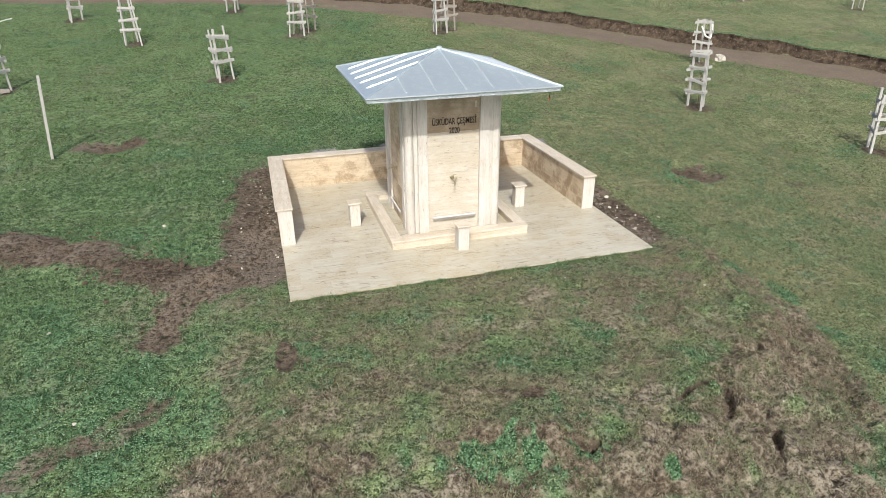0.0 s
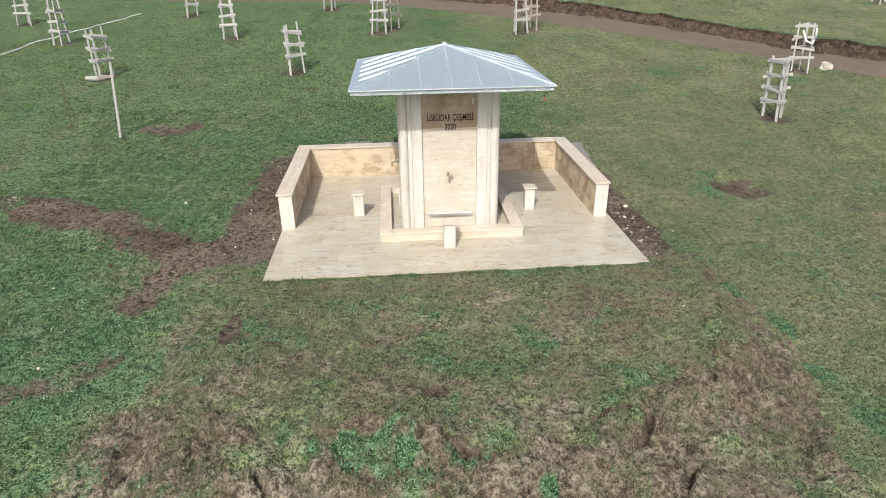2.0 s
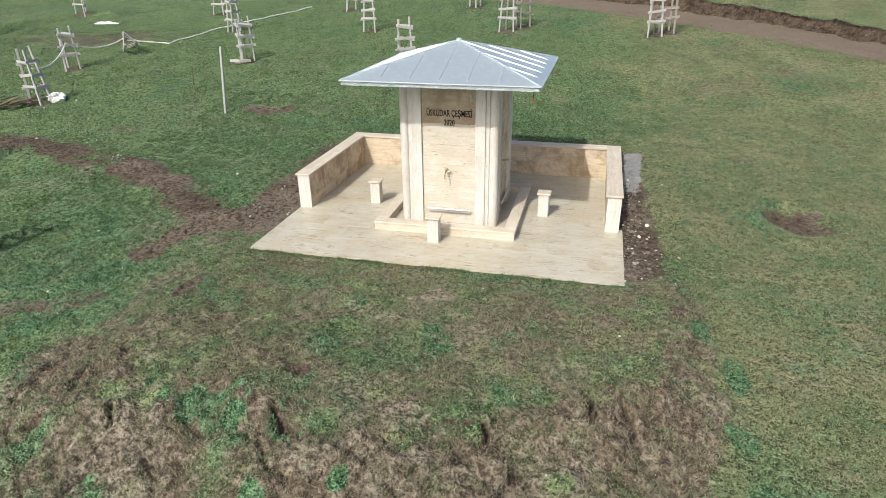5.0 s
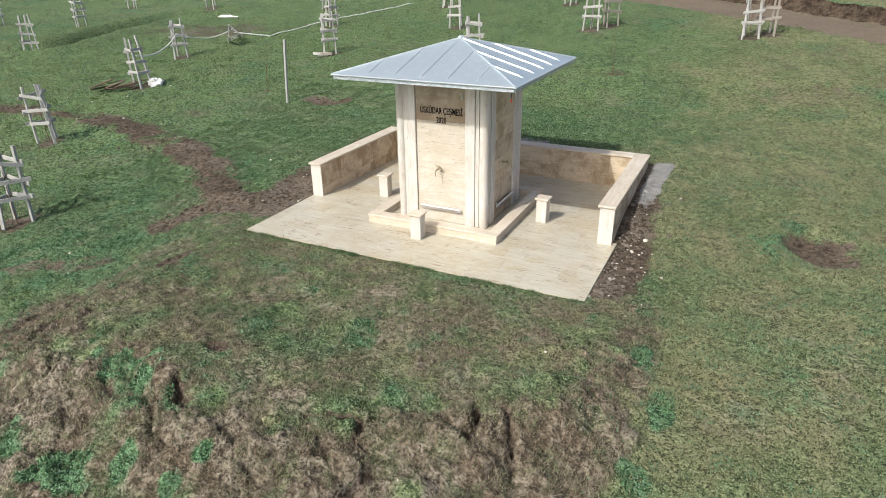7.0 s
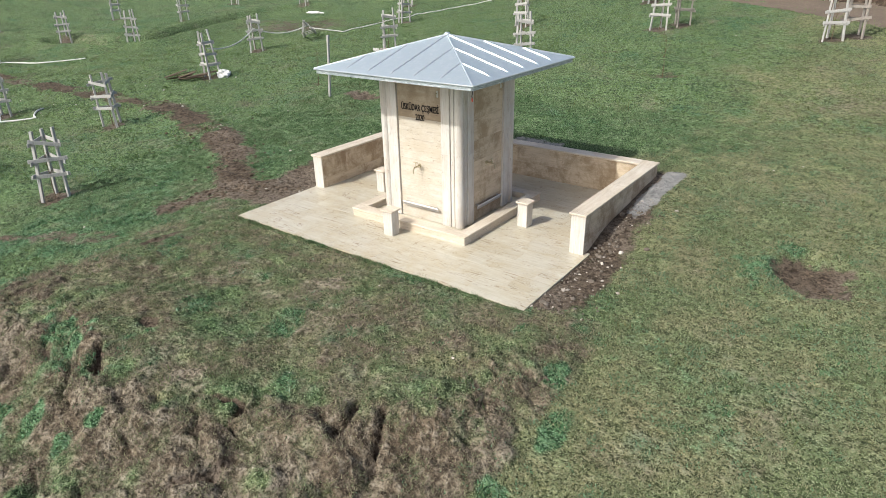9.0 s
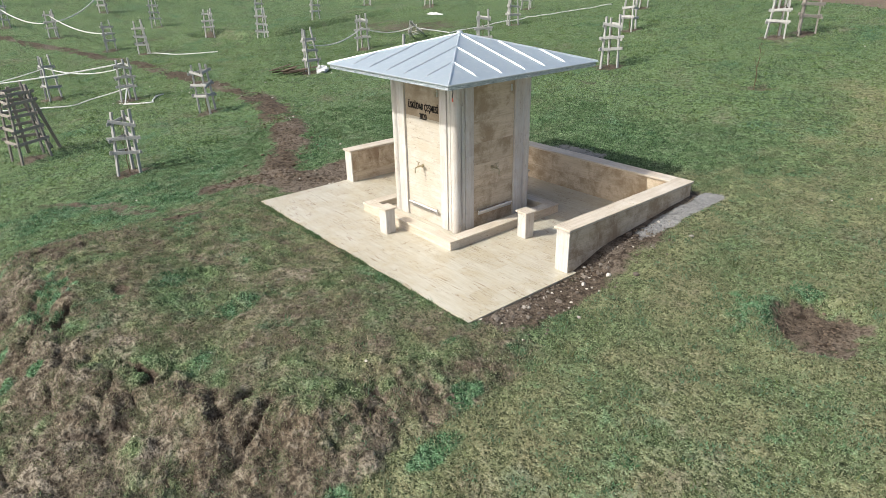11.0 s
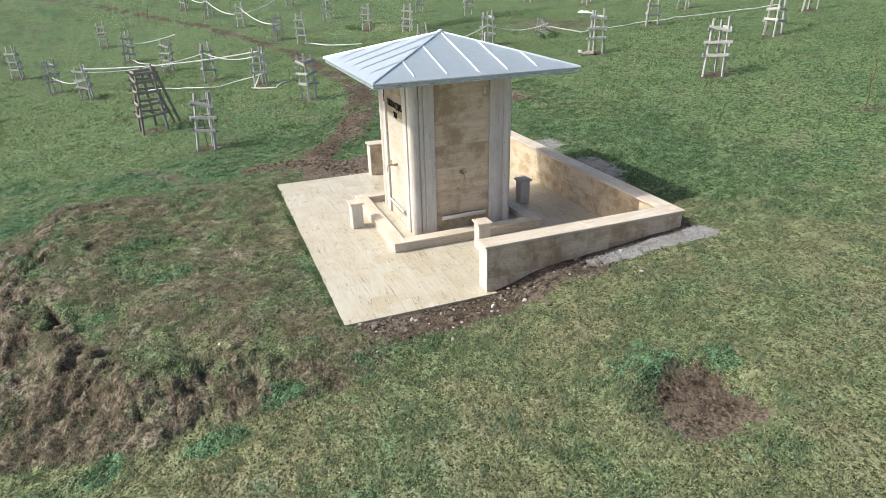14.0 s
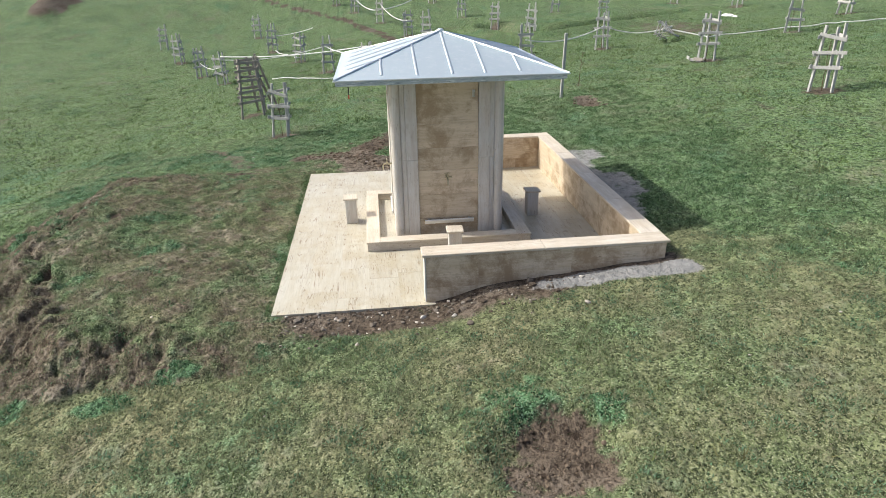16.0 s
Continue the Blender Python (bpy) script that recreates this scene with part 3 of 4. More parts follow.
    return dirt, np.clip(dry, 0, 1), np.clip(lush, 0, 1), grit, np.clip(pale, 0, 1), far, b * step(2.2, 3.2, x + 0.5 * n1) * step(-3.9, -2.7, y + 0.5 * n1)


def height(x, y, dirt=None):
    """Height of the ground everywhere."""
    z = meadow(x, y)
    b = bank(x, y)
    n1, n2 = fbm(x, y, 1.3, 41), fbm(x, y, 0.42, 43)
    z = z + b * np.maximum(0.05 - 0.004 * (y + 2) ** 2 * (y < -2) - z, 0)
    rough, dome, dome2, crease, small, crack = slump(x, y, b)
    tuft = fbm(x, y, 0.2, 63, 3, 0.6)
    z = z + rough * ((0.3 + 0.7 * step(-2.3, -3.1, y)) * (0.16 * (dome - 0.75) - 0.08 * crease) + 0.06 * (dome2 - 0.7) - 0.05 * small + 0.05 * n2 + 0.05 * tuft + 0.02) - 0.16 * crack * step(0.05, 0.2, b)
    lip = np.interp(x, (0.5, 1.5, 2.5, 3.4), (-4.1, -3.75, -3.05, -2.5)) - y + 0.25 * n1
    z = z - 0.30 * b * step(0.0, 1.0, lip) + 0.13 * b * np.exp(-((x + 1.2) / 1.7) ** 2) * step(-2.2, -3.2, y)
    z = z + b * (0.055 * fbm(x, y, 0.27, 65, 3, 0.6) + 0.02 * n2) + 0.03 * n1 + 0.018 * n2 + 0.012 * tuft + 0.05 * fbm(x, 1.4 * y, 0.6, 67, 3) * step(-7, -12, x) + 0.07 * fbm(x, y, 6.0, 47) * step(9, 14, np.hypot(x, y))
    for cx, cy, rx, ry in HEAPS:
        z = z + 0.9 * (1 - step(0.2, 1.1, np.hypot((x - cx) / rx, (y - cy) / ry)))
    d, _ = line_distance(x, y, TRENCH)
    near = 1 - step(0.2, 0.75, d)
    z = z + near * (0.05 + 0.06 * n2 + 0.04 * n1)
    d, _ = line_distance(x, y, DITCH)
    z = z - 0.60 * (1 - step(0.1, 1.2, d + 0.3 * n1)) + 0.18 * (1 - step(0.2, 1.2, np.abs(d - 1.2)))
    for cx, cy, rx, ry, deep in SPOTS:
        r = np.hypot((x - cx) / rx, (y - cy) / ry)
        z = z - deep * (1 + 0.6 * n2) * (1 - step(0.5, 1.05, r + 0.4 * n2)) + 0.35 * deep * (1 - step(0.1, 0.35, np.abs(r - 1.2)))
    d, s = line_distance(x, y, ROAD)
    sd = d * s
    z = z - 0.10 * (1 - step(1.2, 1.9, d)) + step(1.55, 2.1, sd) * (0.25 + 0.1 * n1)
    # level against the paving, and cut away under it
    z = z + step(-0.9, -0.1, y) * (1 - step(0.25, 0.5, y)) * step(-3.9, -3.0, x) * (1 - step(2.9, 3.5, x)) * (-0.035 - z) * 0.9
    beside = step(4.1, 3.35, np.abs(x)) * step(-0.2, 0.3, y) * (1 - step(1.8, 3.0, y))
    z = z + beside * np.minimum(-0.03 - z, 0)
    under = (np.abs(x) < np.where(y < 2.02, 3.07, 2.96)) & (y > 0.04) & (y < 5.2)
    return np.where(under, np.minimum(z, 0) - 0.35, z)


# where the wooden guards round the young trees stand: place, turn, form
GUARDS = [(-10.24, 23.1, 20, 0), (-7.27, 18.0, 75, 1), (-4.1, 12.45, 10, 2), (-3.7, 23.0, 50, 0), (-1.4, 17.8, 95, 1), (-10.3, 12.7, 35, 2), (4.25, 17.1, 110, 1),
          (9.3, 7.15, 15, 3), (13.1, 12.1, 60, 3), (23.2, 22.1, 0, 1), (28.5, 19.4, 40, 0), (11.96, 3.36, 80, 2), (-25.2, 10.4, 20, 1), (-29.0, 15.7, 66, 2),
          (-32.4, 22.0, 10, 0), (-26.5, 23.0, 88, 1), (-17.0, 11.5, 32, 2), (-14.6, 7.5, 71, 1), (-12.18, 2.36, -8, 2), (-7.99, -1.2, 35, 2), (-13.9, 18.0, 52, 1),
          (-21.5, -5.75, 30, 0), (-30.1, -4.5, 65, 1), (-25.5, -2.4, 15, 2), (-21.0, -0.7, 92, 1), (-17.5, 1.3, 40, 2), (-27.5, 4.85, 20, 1), (-30.2, 3.8, 75, 0),
          (-36.4, 2.3, 33, 2), (-41.0, 0.4, 58, 1), (-44.2, -1.1, 12, 0), (-48.5, -3.9, 84, 2), (-35.6, 7.95, 47, 1), (-30.0, 9.3, 25, 2), (-33.6, 14.0, 70, 0),
          (-41.7, 6.5, 5, 1), (-36.0, -6.2, 38, 2), (-17.8, 23.2, 90, 1), (-34.1, -12.0, 55, 0), (-29.5, -9.9, 22, 1), (-24.6, -7.5, 77, 2)]
DARK_GUARDS = [(-0.85, 18.55), (4.8, 17.7)]
GUARD_FEET = [(g[0], g[1]) for g in GUARDS] + [(-12.1, -2.75), *DARK_GUARDS]


LAND = {}


def sample(x, y, *names):
    """Heights or fields of the finished ground at many places."""
    xs, ys = LAND["xs"], LAND["ys"]
    x, y = np.asarray(x, float), np.asarray(y, float)
    i, j = np.clip(np.searchsorted(xs, x) - 1, 0, len(xs) - 2), np.clip(np.searchsorted(ys, y) - 1, 0, len(ys) - 2)
    u, v = (x - xs[i]) / (xs[i + 1] - xs[i]), (y - ys[j]) / (ys[j + 1] - ys[j])
    out = []
    for n in names:
        a = LAND[n]
        out.append((a[j, i] * (1 - u) + a[j, i + 1] * u) * (1 - v) + (a[j + 1, i] * (1 - u) + a[j + 1, i + 1] * u) * v)
    return out


def ground_z(x, y):
    return float(sample([x], [y], "z")[0][0])


# ---- ground, one sheet out to the horizon ----
def spread(lo, hi, fine, far, grow=1.09):
    """Even steps between lo and hi, then ever longer ones out to far."""
    a = list(np.arange(lo, hi, fine))
    d, v = fine, hi
    while v < far:
        a.append(v)
        d *= grow
        v += d
    a.append(far)
    d, v, out = fine, lo - fine, []
    while v > -far:
        out.append(v)
        d *= grow
        v -= d
    out.append(-far)
    return np.array(out[::-1] + a)


def build_ground():
    xs, ys = spread(-5.0, 5.0, 0.032, 420, 1.028), spread(-6.2, 0.3, 0.032, 420, 1.028)
    xs = np.union1d(xs[(xs < -33) | (xs > -14)], np.arange(-33, -14, 0.24))
    ys = np.union1d(ys[(ys < 6) | (ys > 25)], np.arange(6, 25, 0.18))
    X, Y = np.meshgrid(xs, ys)
    x, y = X.ravel(), Y.ravel()
    z = height(x, y)
    nx, ny = len(xs), len(ys)
    idx = np.arange(nx * ny).reshape(ny, nx)
    quads = np.stack([idx[:-1, :-1], idx[:-1, 1:], idx[1:, 1:], idx[1:, :-1]], -1).reshape(-1, 4)
    me = bpy.data.meshes.new("ground")
    me.vertices.add(len(x))
    me.vertices.foreach_set("co", np.stack([x, y, z], -1).ravel())
    me.loops.add(quads.size)
    me.loops.foreach_set("vertex_index", quads.ravel())
    me.polygons.add(len(quads))
    me.polygons.foreach_set("loop_start", np.arange(0, quads.size, 4))
    me.polygons.foreach_set("loop_total", np.full(len(quads), 4))
    me.polygons.foreach_set("use_smooth", np.ones(len(quads), bool))
    LAND.update(xs=xs, ys=ys, z=z.reshape(ny, nx))
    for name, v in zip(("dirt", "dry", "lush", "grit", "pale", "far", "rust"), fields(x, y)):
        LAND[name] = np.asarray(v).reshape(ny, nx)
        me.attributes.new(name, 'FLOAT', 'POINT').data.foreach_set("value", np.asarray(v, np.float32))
    me.update()
    me.validate()
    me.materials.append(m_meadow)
    return tagged(new("ground", me), "short sloping meadow turf with brown dry patches and bare soil", "meadow", kind="structure")


build_ground()


def build_road():
    """A worn earth track laid along its line."""
    pts = [Vector((*p, 0)) for p in ROAD]
    line = []
    for a, b in zip(pts, pts[1:]):
        n = max(2, int((b - a).length / 0.8))
        line += [a.lerp(b, i / n) for i in range(n)]
    for _ in range(6):
        line = [line[0]] + [(p + 2 * q + r) / 4 for p, q, r in zip(line, line[1:], line[2:])] + [line[-1]]
    bm = bmesh.new()
    rows = []
    for i, p in enumerate(line):
        d = (line[min(i + 1, len(line) - 1)] - line[max(i - 1, 0)]).normalized()
        s = Vector((-d.y, d.x, 0))
        row = []
        for j in range(9):
            u = j / 8 * 2 - 1
            q = p + s * (u * 1.42 + 0.14 * noise.noise(Vector((p.x * 0.9, p.y * 0.9, 5 * u))))
            rut = -0.03 * math.exp(-((abs(u) - 0.55) / 0.16) ** 2)
            row.append(bm.verts.new((q.x, q.y, ground_z(q.x, q.y) + 0.05 * (1 - u ** 4) - 0.012 + rut)))
        rows.append(row)
    for a, b in zip(rows, rows[1:]):
        for j in range(8):
            bm.faces.new((a[j], b[j], b[j + 1], a[j + 1]))
    bmesh.ops.recalc_face_normals(bm, faces=bm.faces)
    ob = part("road", bm, m_road, smooth=True)
    tagged(ob, "brown unpaved earth track with faint wheel ruts", "road", kind="structure")


build_road()


def build_bank():
    """The raw edge of the turf above the far side of the track."""
    pts = [Vector((*p, 0)) for p in ROAD]
    line = []
    for a, b in zip(pts, pts[1:]):
        n = max(2, int((b - a).length / 0.16))
        line += [a.lerp(b, i / n) for i in range(n)]
    for _ in range(40):
        line = [line[0]] + [(p + 2 * q + r) / 4 for p, q, r in zip(line, line[1:], line[2:])] + [line[-1]]
    bm = bmesh.new()
    rows = []
    for i, p in enumerate(line):
        d = (line[min(i + 1, len(line) - 1)] - line[max(i - 1, 0)]).normalized()
        s = Vector((-d.y, d.x, 0))
        top = p + s * 2.6
        zt, zb = ground_z(top.x, top.y), ground_z((p + s * 1.3).x, (p + s * 1.3).y)
        wob = 0.34 * noise.noise(Vector((p.x * 0.7, p.y * 0.7, 2))) + 0.2 * noise.noise(Vector((p.x * 2.6, p.y * 2.6, 4)))
        row = []
        for j, (off, up) in enumerate(((1.02, -0.08), (1.22, 0.12), (1.32, 0.45), (1.42, 0.8), (1.40, 1.06), (1.65, 1.12), (2.2, 0.9))):
            q = p + s * (off + wob * (1 if j < 6 else 0.5) + 0.07 * noise.noise(Vector((p.x * 4, p.y * 4, j * 3.1))))
            z = zb + (zt - zb) * up + 0.05 * noise.noise(Vector((p.x * 3, p.y * 3, j * 1.7)))
            row.append(bm.verts.new((q.x, q.y, z)))
        rows.append(row)
    for a, b in zip(rows, rows[1:]):
        for j in range(6):
            f = bm.faces.new((a[j], b[j], b[j + 1], a[j + 1]))
            f.material_index = 1 if j >= 4 else 0
    bmesh.ops.recalc_face_normals(bm, faces=bm.faces)
    ob = part("embankment", bm, m_cut)
    ob.data.materials.append(m_meadow)
    tagged(ob, "raw dark earth cut below ragged turf beside the track", "bank", kind="structure")


build_bank()

# ---- paving and low walls ----
CX, CY = 0.0, 2.585                # the fountain's middle
pav = part("pavement", box((-3.085, 0.02, -0.14), (3.085, 5.2, -0.012), 0.01), m_grout)
tagged(pav, "cream travertine paving slab round the fountain", "paving", kind="structure")


def wall(name, core, faces, copings, label):
    """A low wall: a core, cladding pieces on its faces and coping pieces on its top."""
    w = part(name, box(*core, 0), m_grout)
    tagged(w, label, "low wall", kind="structure")
    for lo, hi, m in faces:
        c = (Vector(lo) + Vector(hi)) / 2
        part("cladding_panel", box(Vector(lo) - c, Vector(hi) - c, 0.001), m, w, at=c)
    for lo, hi, m in copings:
        c = (Vector(lo) + Vector(hi)) / 2
        part("coping_stone", box(Vector(lo) - c, Vector(hi) - c, 0.006), m, w, at=c)
    return w


def cut(a, b, piece, gap=0.004, shift=0.0):
    """Pieces of about one length from a to b."""
    edges = [a]
    v = a + (piece * (1 - shift) if shift else piece)
    while v < b - 0.25 * piece:
        edges.append(v)
        v += piece
    edges.append(b)
    return [(p + gap / 2, q - gap / 2) for p, q in zip(edges, edges[1:])]


TOP, CAP, T = 0.655, 0.036, 0.02
Y0, Y1, Y2 = 2.0, 5.03, 5.27


def side_wall(name, x_in, x_out, label):
    lo, hi = min(x_in, x_out), max(x_in, x_out)
    f = []
    for z0, z1, sh in ((-0.16, 0.205, 0.0), (0.2065, TOP, 0.45)):
        for a, b in cut(Y0 + 0.02, Y2 - 0.02, 1.25, 0.0015, sh):
            f.append(((lo, a, z0), (lo + T, b, z1), m_panel_y))
            f.append(((hi - T, a, z0), (hi, b, z1), m_panel_y))
    f.append(((lo, Y0, -0.02), (hi, Y0 + T - 0.002, TOP), m_stand))
    c = [((lo - 0.035, a, TOP), (hi + 0.02, b, TOP + CAP), m_flat_y) for a, b in cut(Y0 - 0.03, Y2 + 0.02, 1.62)]
    return wall(name, ((lo + T - 0.004, Y0 + T - 0.004, -0.3), (hi - T + 0.004, Y2 - T, TOP - 0.002)), f, c, label)


side_wall("wall_left", -2.86, -3.105, "low travertine-clad wall with a pale flat coping")
side_wall("wall_right", 2.79, 3.03, "low travertine-clad wall with brown stains and pale coping")
f = []
for z0, z1, sh in ((-0.02, 0.30, 0.0), (0.3015, TOP, 0.4)):
    f += [((a, Y1, z0), (b, Y1 + T, z1), m_panel) for a, b in cut(-2.858, 2.788, 1.12, 0.0015, sh)]
f += [((a, Y2 - T, -0.1), (b, Y2, TOP), m_panel) for a, b in cut(-2.858, 2.788, 1.3)]
c = [((a, Y1 - 0.03, TOP), (b, Y2 + 0.022, TOP + CAP), m_flat) for a, b in cut(-2.838, 2.752, 1.4)]
wall("wall_back", ((-2.857, Y1 + T - 0.004, -0.3), (2.787, Y2 - T + 0.004, TOP - 0.002)), f, c, "low travertine back wall with mottled brown and cream panels")

# ---- the fountain ----
fountain = empty("fountain", (CX, CY, 0))
tagged(fountain, "square travertine street fountain with hipped metal roof and taps", "fountain")
body = part("core", box((-0.80, -0.80, -0.05), (0.80, 0.80, 2.60), 0), m_grout, fountain)
COURSES = (0.035, 0.33, 0.74, 1.14, 1.50, 1.87, 2.60)
for i in range(4):
    R = Matrix.Rotation(i * math.pi / 2, 4, 'Z')
    for j, (z0, z1) in enumerate(zip(COURSES, COURSES[1:])):
        brown = i == 0 and j == 5
        h = (z1 - z0) / 2 - 0.0006
        part("panel", box((-0.474, -0.02, -h), (0.474, 0.02, h), 0.001), m_dark if brown else m_front if i == 0 else m_panel, fountain, at=R @ Matrix.Translation((0, -0.82, (z0 + z1) / 2)))
    for s in (-1, 1):
        for z0, z1 in ((0.035, 1.33), (1.3305, 2.60)):
            zc, h = (z0 + z1) / 2, (z1 - z0) / 2
            part("pilaster", box((-0.088, -0.045, -h), (0.088, 0.045, h), 0.004), m_stand, fountain, at=R @ Matrix.Translation((s * 0.566, -0.832, zc)))
            part("moulding", box((-0.034, -0.03, -h), (0.034, 0.03, h), 0.005), m_stand, fountain, at=R @ Matrix.Translation((s * 0.690, -0.825, zc)))
    for z0, z1 in ((0.035, 1.33), (1.3305, 2.60)):
        bm = bmesh.new()
        bmesh.ops.create_cone(bm, cap_ends=True, segments=20, radius1=0.083, radius2=0.083, depth=z1 - z0)
        part("column", bm, m_stand, fountain, smooth=True, at=R @ Matrix.Translation((0.800, -0.800, (z0 + z1) / 2)))

    # ledge bar with its two brackets
    bar = part("ledge_bar", tube([(-0.40, 0, 0), (0.40, 0, 0)], 0.015, 10), m_pipe, fountain, "white metal bar", True, R @ Matrix.Translation((0.0, -0.90, 0.32)))
    part("drip_plate", box((-0.40, 0.006, -0.058), (0.40, 0.011, 0.004), 0.001), m_steel, bar, "thin steel plate")
    for sx in (-0.33, 0.33):
        part("bracket", box((sx - 0.012, 0.0, -0.012), (sx + 0.012, 0.062, 0.012), 0.003), m_steel, bar)

    # tap: rose, barrel, spout and lever handle
    tap = part("tap", tube([(0, 0.07, 0), (0, -0.02, 0), (0, -0.07, 0.0)], [0.018, 0.016, 0.014], 10), m_brass, fountain, "brass bib tap", True, R @ Matrix.Translation((-0.03, -0.905, 1.04)))
    part("rose", tube([(0, 0.066, 0), (0, 0.054, 0)], 0.034, 14), m_brass, tap)
    part("spout", tube([(0, -0.065, 0.0), (0, -0.10, -0.008), (0, -0.115, -0.035), (0, -0.115, -0.10)], [0.012, 0.012, 0.011, 0.010], 8), m_brass, tap, smooth=True)
    part("lever", tube([(0, -0.045, 0.012), (0, -0.045, 0.075)], 0.009, 8), m_brass, tap)
    part("grip", tube([(-0.048, -0.045, 0.078), (0, -0.045, 0.084), (0.048, -0.045, 0.078)], 0.008, 8), m_brass, tap, smooth=True)
    part("side_stop", tube([(0.0, -0.005, 0), (0.075, -0.005, 0.004)], [0.011, 0.016], 8), m_brass, tap)

    # small hook plate under the eave
    hook = part("hook_plate", box((-0.02, -0.006, -0.055), (0.02, 0.006, 0.055), 0.004), m_steel, fountain, at=R @ Matrix.Translation((0.40, -0.848, 2.32)))
    part("hook", tube([(0, -0.005, 0.02), (0, -0.05, 0.02), (0, -0.055, -0.03), (0, -0.03, -0.045)], 0.006, 6), m_brass, hook)

# raised lettering on the front
for text, size, z, squeeze in (("ÜSKÜDAR ÇEŞMESİ", 0.155, 2.0, 0.623), ("2020", 0.142, 1.845, 0.52)):
    cu = bpy.data.curves.new("t", 'FONT')
    cu.body, cu.size, cu.align_x, cu.extrude, cu.offset = text, size, 'CENTER', 0.003, 0.0015
    tmp = new("t", cu)
    dg = bpy.context.evaluated_depsgraph_get()
    me = bpy.data.meshes.new_from_object(tmp.evaluated_get(dg))
    bpy.data.objects.remove(tmp)
    co = [v.co.x for v in me.vertices]
    width = max(co) - min(co)
    want = 0.80 if len(text) > 5 else 0.19
    me.materials.clear()
    me.materials.append(m_letter)
    part("lettering", me, m_letter, fountain, "black raised letters", at=Matrix.Translation((0.015, -0.845, z)) @ pose(0, 0, 0, 90) @ Matrix.Diagonal((want / width, 1, 1, 1)))

# roof
roof = part("roof", box((-1.58, -1.58, 2.60), (1.58, 1.58, 2.625), 0.004), m_fascia, fountain, "pale galvanised sheet hipped roof")
E, ZE, ZA = 1.62, 2.685, 3.150
RIBS = (-0.98, -0.49, 0.0, 0.46, 0.96)


def roof_z(d):
    """Height of the sheet at a distance from the middle line."""
    return ZA - (ZA - ZE) * d / E


for i in range(4):
    R = Matrix.Rotation(i * math.pi / 2, 4, 'Z')
    edges = (-E, *RIBS, E)
    for a, b in zip(edges, edges[1:]):
        pts = [(a, -E), (b, -E)]
        if b < E:
            pts.append((b, -max(abs(b), 0.001)))
        if a < 0 < b:
            pts.append((0, -0.001))
        if a > -E:
            pts.append((a, -max(abs(a), 0.001)))
        bm = bmesh.new()
        top = [bm.verts.new((x, y, roof_z(-y))) for x, y in pts]
        low = [bm.verts.new((x, y, roof_z(-y) - 0.012)) for x, y in pts]
        bm.faces.new(top)
        bm.faces.new(low[::-1])
        for j in range(len(pts)):
            bm.faces.new((top[j], low[j], low[(j + 1) % len(pts)], top[(j + 1) % len(pts)]))
        bmesh.ops.recalc_face_normals(bm, faces=bm.faces)
        part("sheet", bm, m_sheet, roof, at=R)
    for x in RIBS:
        y0, y1 = -E + 0.10 + 0.02 * (abs(x) > 0.7), -max(abs(x), 0.04)
        slope = math.atan2(ZA - ZE, E)
        n = Vector((0, -math.sin(slope), math.cos(slope)))
        bm = bmesh.new()
        for y, zz, up in ((y0, roof_z(-y0), 0.3), (y0 + 0.09, roof_z(-y0 - 0.09), 1.0), (y1, roof_z(-y1), 1.0)):
            for dx, h in ((-0.019, 0.0), (-0.009, 0.017 * up), (0.009, 0.017 * up), (0.019, 0.0)):
                bm.verts.new(Vector((x + dx, y, zz)) + n * h)
        bm.verts.ensure_lookup_table()
        v = bm.verts
        for j in (0, 1, 2, 4, 5, 6):
            bm.faces.new((v[j], v[j + 1], v[j + 5], v[j + 4]))
        bm.faces.new((v[3], v[2], v[1], v[0]))
        bm.faces.new((v[8], v[9], v[10], v[11]))
        bmesh.ops.recalc_face_normals(bm, faces=bm.faces)
        part("seam", bm, m_seam, roof, at=R)
    # hip cap, gutter lip and fascia
    a, b = Vector((E, -E, ZE + 0.006)), Vector((0, 0, ZA + 0.008))
    part("hip_cap", tube([a, a.lerp(b, 0.5) + Vector((0, 0, 0.003)), b], 0.014, 6), m_seam, roof, at=R)
    part("eave_lip", box((-E - 0.012, -E - 0.018, ZE - 0.016), (E + 0.012, -E + 0.014, ZE + 0.003), 0.005), m_seam, roof, at=R)
    for xa, xb in ((-E + 0.03, 0.28), (0.27, E - 0.03)):
        part("fascia", box((xa, -E + 0.012 - (0.003 if xa > 0 else 0), ZE - 0.078), (xb, -E + 0.036, ZE - 0.012), 0.003), m_fascia, roof, at=R)
bm = bmesh.new()
bmesh.ops.create_uvsphere(bm, u_segments=12, v_segments=7, radius=0.045, matrix=Matrix.Translation((0, 0, ZA + 0.015)) @ Matrix.Diagonal((1.2, 1.2, 0.7, 1)))
part("finial", bm, m_seam, roof, smooth=True)
cab = part("cable_end", tube([(1.49, -1.44, 2.62), (1.495, -1.44, 2.55), (1.485, -1.445, 2.50), (1.49, -1.44, 2.47)], 0.007, 6), m_cable, fountain, "hanging cable end with red tape")
part("tape", box((1.479, -1.452, 2.42), (1.501, -1.434, 2.475), 0.006), m_red, cab, "red tape flag")

